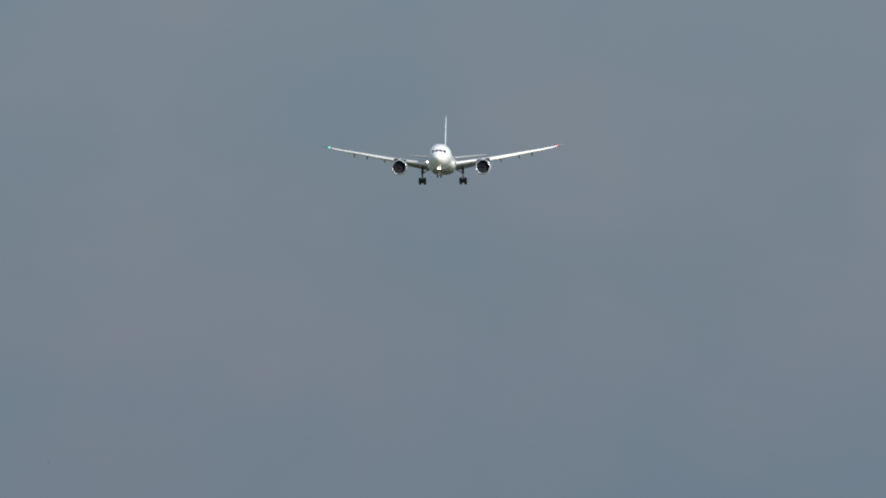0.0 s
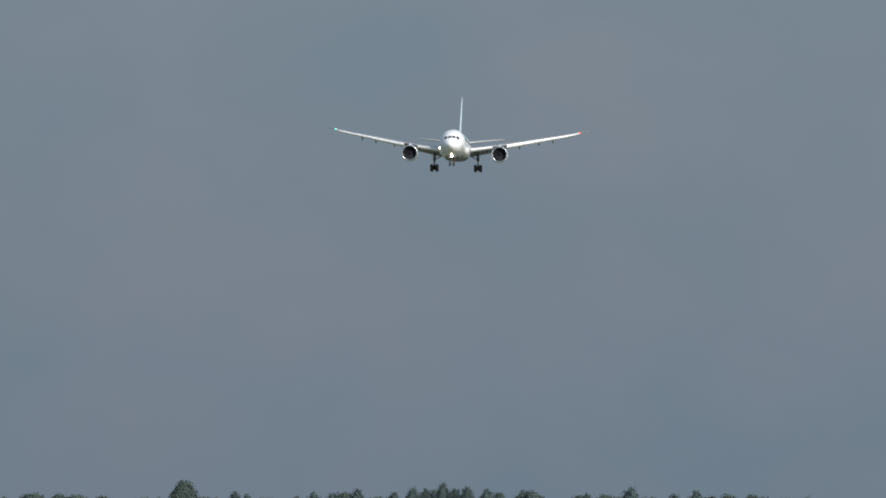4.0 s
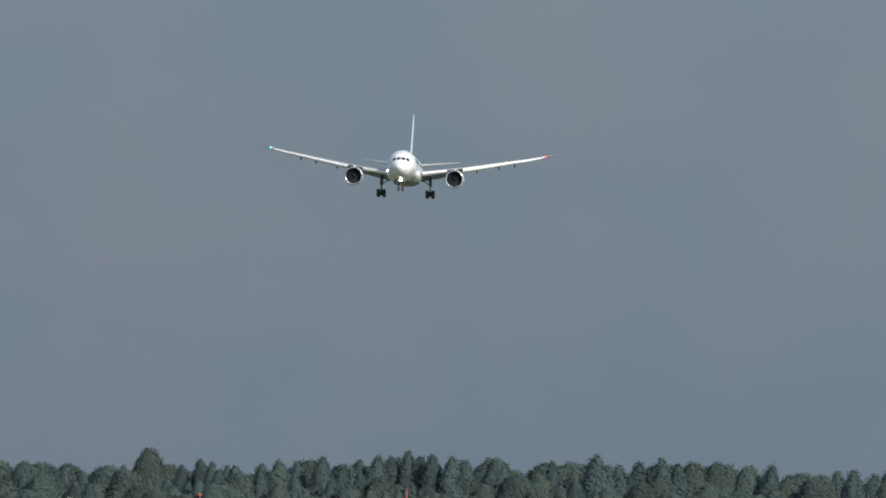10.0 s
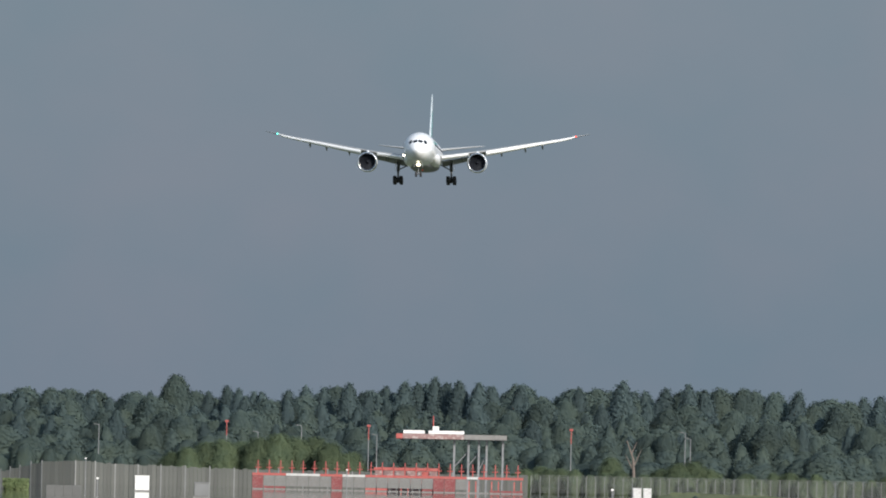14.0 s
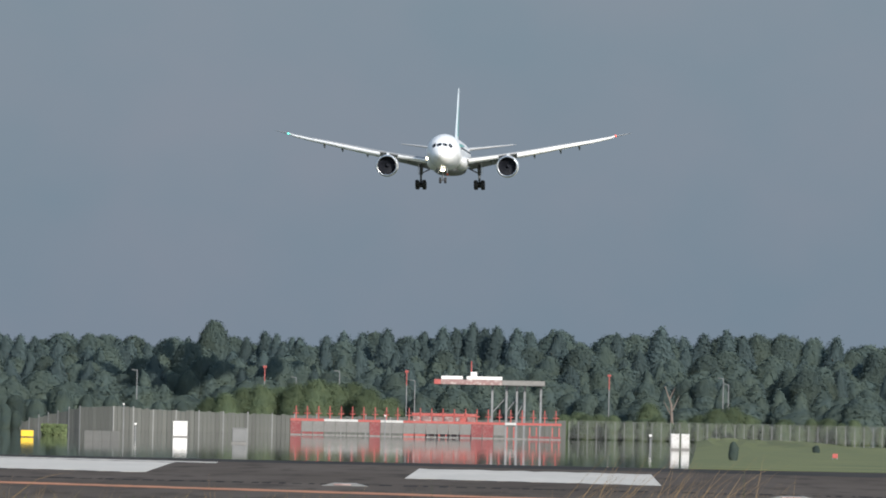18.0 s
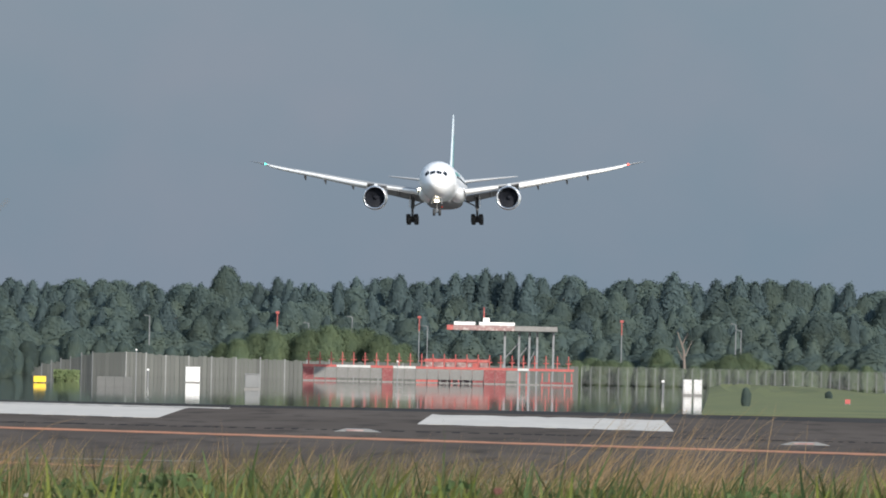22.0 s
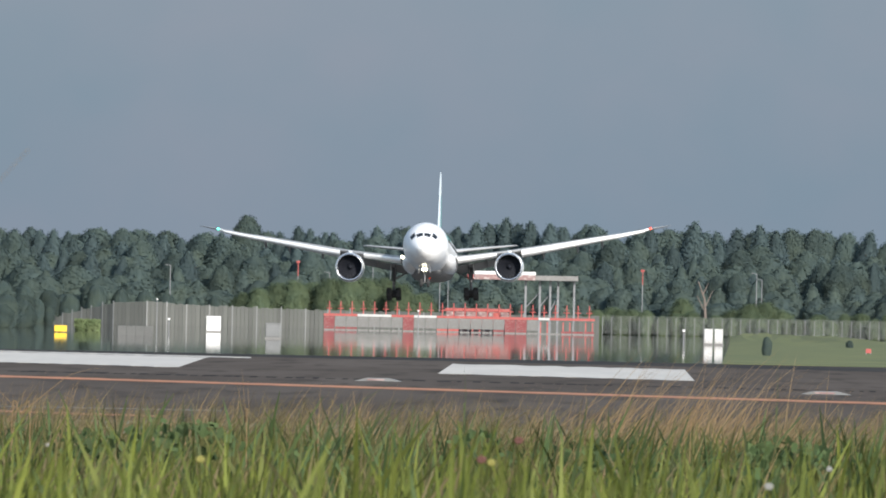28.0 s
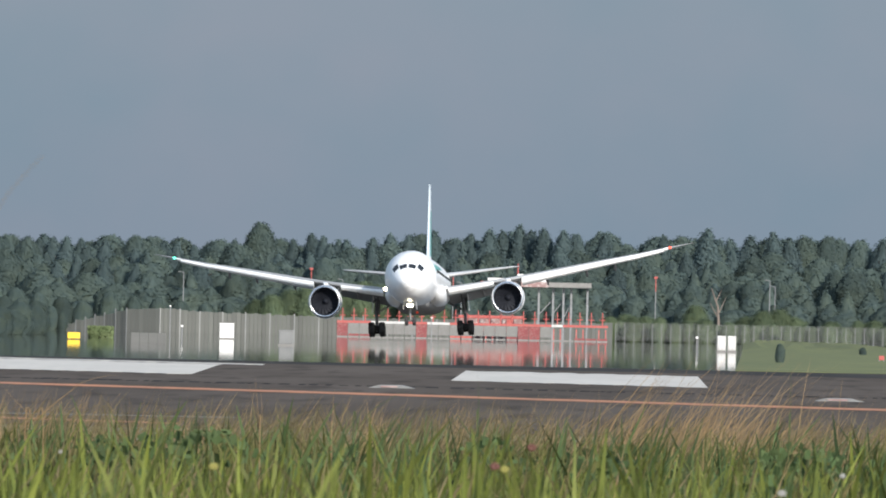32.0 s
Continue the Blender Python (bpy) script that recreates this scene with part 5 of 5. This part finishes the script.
def build_flowers():
    """Small flower heads among the blades."""
    for bear, dist, drop, r, m, tx in ((-1.498, 15, 0.535, 0.0036, PETAL_YELLOW, "small yellow wildflower in the green grass"), (-0.455, 16, 0.525, 0.0036, PETAL_YELLOW, "small yellow wildflower in the green grass"),
                                       (-0.359, 18, 0.445, 0.0045, PETAL_RED, "small reddish clover head in the grass"), (-0.49, 16, 0.515, 0.0042, PETAL_RED, "small reddish clover head in the grass"),
                                       (0.54, 13, 0.587, 0.0030, PETAL_WHITE, "small white wildflower in the grass"), (0.758, 15, 0.522, 0.0024, PETAL_WHITE, "small white wildflower in the grass"),
                                       (-2.054, 17, 0.495, 0.0020, PETAL_WHITE, "small white wildflower in the grass")):
        x, y = dist * math.sin(radians(bear)), dist
        z = EYE.z - dist * math.tan(radians(drop))
        e = empty("wildflower", pose(x, y, level(y)))
        tagged(e, tx, "flower", "wildflowers in the grass")
        h = z - level(y)
        part("stem", tube((0.01, 0, 0), (0, -0.35, h - r), 0.0012, 0.0008, 5), WEED, e)
        bm = bmesh.new()
        for k in range(9):
            a = 6.283 * k / 9
            bmesh.ops.create_uvsphere(bm, u_segments=6, v_segments=4, radius=r * 0.55,
                                      matrix=pose(r * 0.7 * math.cos(a), -0.35, h + r * 0.5 * math.sin(a), 0, -math.degrees(a), 0) @ Matrix.Diagonal((1.3, 0.5, 0.6, 1)))
        part("flower_head", bm, m, e, smooth=True)


build_flowers()


# one arching stalk close before the lens, at the side
def build_near_stalk():
    rings = []
    for i in range(17):
        u = i / 16
        r = 0.00045 * (1 - 0.6 * u)
        x, zz = -0.56 + 0.255 * u, level(8) + 0.951 * math.sin(1.4 * u) / math.sin(1.4)
        rings.append([(x + r * math.cos(a), 8 + r * math.sin(a), zz) for a in (0, 1.57, 3.14, 4.71)])
    tagged(part("grass_stalk", loft(rings), RUST_STRAW), "single thin dry stalk arching close by", "grass stalk")


build_near_stalk()


def build_stalk(dist, way, r, mat, label):
    """A single stalk rising from the ground; way: bearing and drop below the eye's level, from low to high."""
    pts = [Vector((dist * math.sin(radians(b)), dist, EYE.z - dist * math.tan(radians(d)))) for b, d in way]
    low = pts[0] + (pts[0] - pts[1]) * 0.5
    pts = [Vector((low.x, dist + 0.1, level(dist) - 0.02)), low] + pts
    fine = []
    for i in range(len(pts) - 1):
        p0, p1, p2, p3 = pts[max(0, i - 1)], pts[i], pts[i + 1], pts[min(len(pts) - 1, i + 2)]
        for k in range(4):
            u = k / 4
            fine.append(0.5 * (2 * p1 + (p2 - p0) * u + (2 * p0 - 5 * p1 + 4 * p2 - p3) * u * u + (3 * p1 - p0 - 3 * p2 + p3) * u ** 3))
    fine.append(pts[-1])
    n = len(fine)
    rings = []
    for i, p in enumerate(fine):
        way_on = (fine[min(n - 1, i + 1)] - fine[max(0, i - 1)]).normalized()
        side = Vector((way_on.z, 0, -way_on.x)).normalized() * r * (1 - 0.97 * i / (n - 1))
        rings.append([p + side * math.cos(a) + Vector((0, r * 0.6 * math.sin(a), 0)) for a in (0, 1.26, 2.51, 3.77, 5.03)])
    tagged(part("grass_stalk", loft(rings), mat, smooth=True), label, "grass stalk", "single stalks in the grass")


def build_stalks():
    build_stalk(34, ((-2.193, 0.394), (-2.256, 0.331), (-2.333, 0.248)), 0.0016, RUST_STRAW, "pale dry stalk leaning over the grass")
    build_stalk(34, ((-2.193, 0.394), (-2.123, 0.331), (-2.066, 0.284), (-2.015, 0.247), (-1.93, 0.223), (-1.887, 0.224)), 0.0016, RUST_STRAW, "long pale stalk arching over the grass")
    build_stalk(30, ((-1.369, 0.404), (-1.377, 0.311), (-1.387, 0.213)), 0.0016, RUST_STRAW, "thin upright straw stalk in the grass")
    build_stalk(30, ((-1.101, 0.419), (-1.099, 0.325), (-1.094, 0.251)), 0.0016, RUST_STRAW, "thin upright straw stalk in the grass")
    build_stalk(40, ((0.273, 0.39), (0.292, 0.296), (0.315, 0.171), (0.324, 0.113)), 0.0016, RUST_STRAW, "tall reddish dry stalk above the grass")
    build_stalk(26, ((-0.567, 0.387), (-0.564, 0.293), (-0.571, 0.19)), 0.0016, DARK_WEED, "tall thin green stem above the grass")
    build_stalk(26, ((0.578, 0.374), (0.58, 0.27), (0.576, 0.114)), 0.0016, DARK_WEED, "tall thin green stem above the grass")
    build_stalk(30, ((-1.002, 0.396), (-0.958, 0.333), (-0.88, 0.28), (-0.829, 0.248)), 0.0016, DARK_WEED, "dark green stem bent over the grass")


build_stalks()


# ---- what moves ----
def fly(t, x, z, yaw, pitch, roll):
    """The airliner's pose from the place midway between its engine inlets."""
    return (t, Matrix.Translation((x, 3741.6 - 63.35 * t, z)) @ pose(0, 0, 0, 0, 0, -yaw) @ pose(0, 0, 0, -pitch) @ pose(0, 0, 0, 0, roll) @ Matrix.Translation((0, 11.5, -3.3)))


def motions():
    rolls = ((0, -1.6), (0.5, -1.9), (1, -1.2), (1.5, -0.2), (2, 0.1), (3, -0.45), (5.5, 0.2), (6, -0.6), (6.5, -0.6), (7, 0.0), (7.5, 0.5), (8, -0.3), (8.5, -0.9), (9, -0.55), (9.5, -0.4),
             (10, 0.8), (11, 0.8), (11.5, 0.6), (12, -0.15), (13, -0.9), (13.5, -1.1), (14, -0.6), (14.5, 0.5), (16.5, 0.8), (17, 0.0), (18, -0.7), (19, 0.07), (20, 0.0), (21, 0.3),
             (22, -1.1), (23, -0.4), (23.5, 0.6), (24, 0.9), (24.5, 0.6), (25, -0.3), (25.5, -0.6), (26, 0.85), (26.5, 0.6), (28.5, -1.45), (30, -0.9), (31, -1.4), (32, -2.4))
    course = ((0, -25.0, 112.2, 1.5, 1.0), (1, -25.0, 108.35, 1.6, 1.2), (3, -25.0, 101.2, 1.9, 0.3), (5.5, -25.0, 91.4, 1.5, 1.0), (7, -25.1, 85.4, 1.5, 0.9), (8, -25.1, 82.0, 1.6, 0.7), (9, -25.2, 79.0, 1.7, 0.6),
              (10, -25.2, 75.65, 1.8, 0.8), (11, -25.3, 70.5, 1.9, 1.2), (12, -25.15, 66.4, 2.1, 1.3), (13, -24.75, 62.8, 2.0, 1.0), (14, -24.5, 58.9, 2.1, 1.3), (14.5, -24.4, 56.9, 2.2, 1.5),
              (16.5, -24.35, 48.7, 2.3, 1.7), (17, -24.35, 47.0, 2.3, 1.6), (18, -24.3, 44.1, 2.2, 0.6), (19, -24.5, 40.4, 2.2, 0.0), (20, -24.5, 35.8, 2.2, 0.6), (21, -24.4, 31.2, 2.1, 1.3),
              (22, -24.4, 27.0, 2.1, 1.6), (23, -24.65, 23.6, 2.1, 1.5), (24, -24.85, 20.4, 2.0, 1.5), (25, -24.8, 17.05, 1.75, 0.95), (26, -24.7, 13.3, 2.0, 0.9), (26.5, -24.65, 11.45, 1.9, 1.2),
              (28.5, -24.2, 6.85, 1.5, 3.0), (29, -24.0, 6.1, 1.6, 2.7), (30, -24.0, 5.0, 1.7, 2.15), (31, -23.95, 4.45, 1.75, 1.6), (32, -24.0, 4.02, 1.9, 1.7))

    def between(t):
        """Place and heading at t, on a smooth curve through the course."""
        ts = [c[0] for c in course]
        k = max(0, min(len(ts) - 2, sum(1 for a in ts if a <= t) - 1))
        p0, p1, p2, p3 = course[max(0, k - 1)], course[k], course[k + 1], course[min(len(ts) - 1, k + 2)]
        u, h = (t - p1[0]) / (p2[0] - p1[0]), p2[0] - p1[0]
        out = []
        for i in range(1, 5):
            m1, m2 = (p2[i] - p0[i]) / (p2[0] - p0[0]) * h, (p3[i] - p1[i]) / (p3[0] - p1[0]) * h
            out.append((2 * u ** 3 - 3 * u * u + 1) * p1[i] + (u ** 3 - 2 * u * u + u) * m1 + (3 * u * u - 2 * u ** 3) * p2[i] + (u ** 3 - u * u) * m2)
        return out

    walk(airliner, [fly(t, *between(t), roll) for t, roll in rolls])
    walk(bird, [(0, pose(9.64, 200, 6.95, 0, 0, 0)), (0.3, pose(4.2, 200, 7.01, 0, 0, 0)), (0.8, pose(-4.86, 200, 7.12, 0, 0, 0)), (1.4, pose(-15.8, 200.5, 7.4, 0, 0, 0)),
                (6, pose(-95, 215, 12, 0, 0, -8)), (32, pose(-480, 420, 60, 0, 0, -25))])
    walk(far_bird, [(0, pose(-44.04, 1400, 15.74)), (0.5, pose(-44.79, 1400, 17.62)), (1.5, pose(-47.65, 1400, 14.86)), (4, pose(-61.6, 1405, 16.9)),
                    (32, pose(-217.7, 1450, 34.9))])


motions()
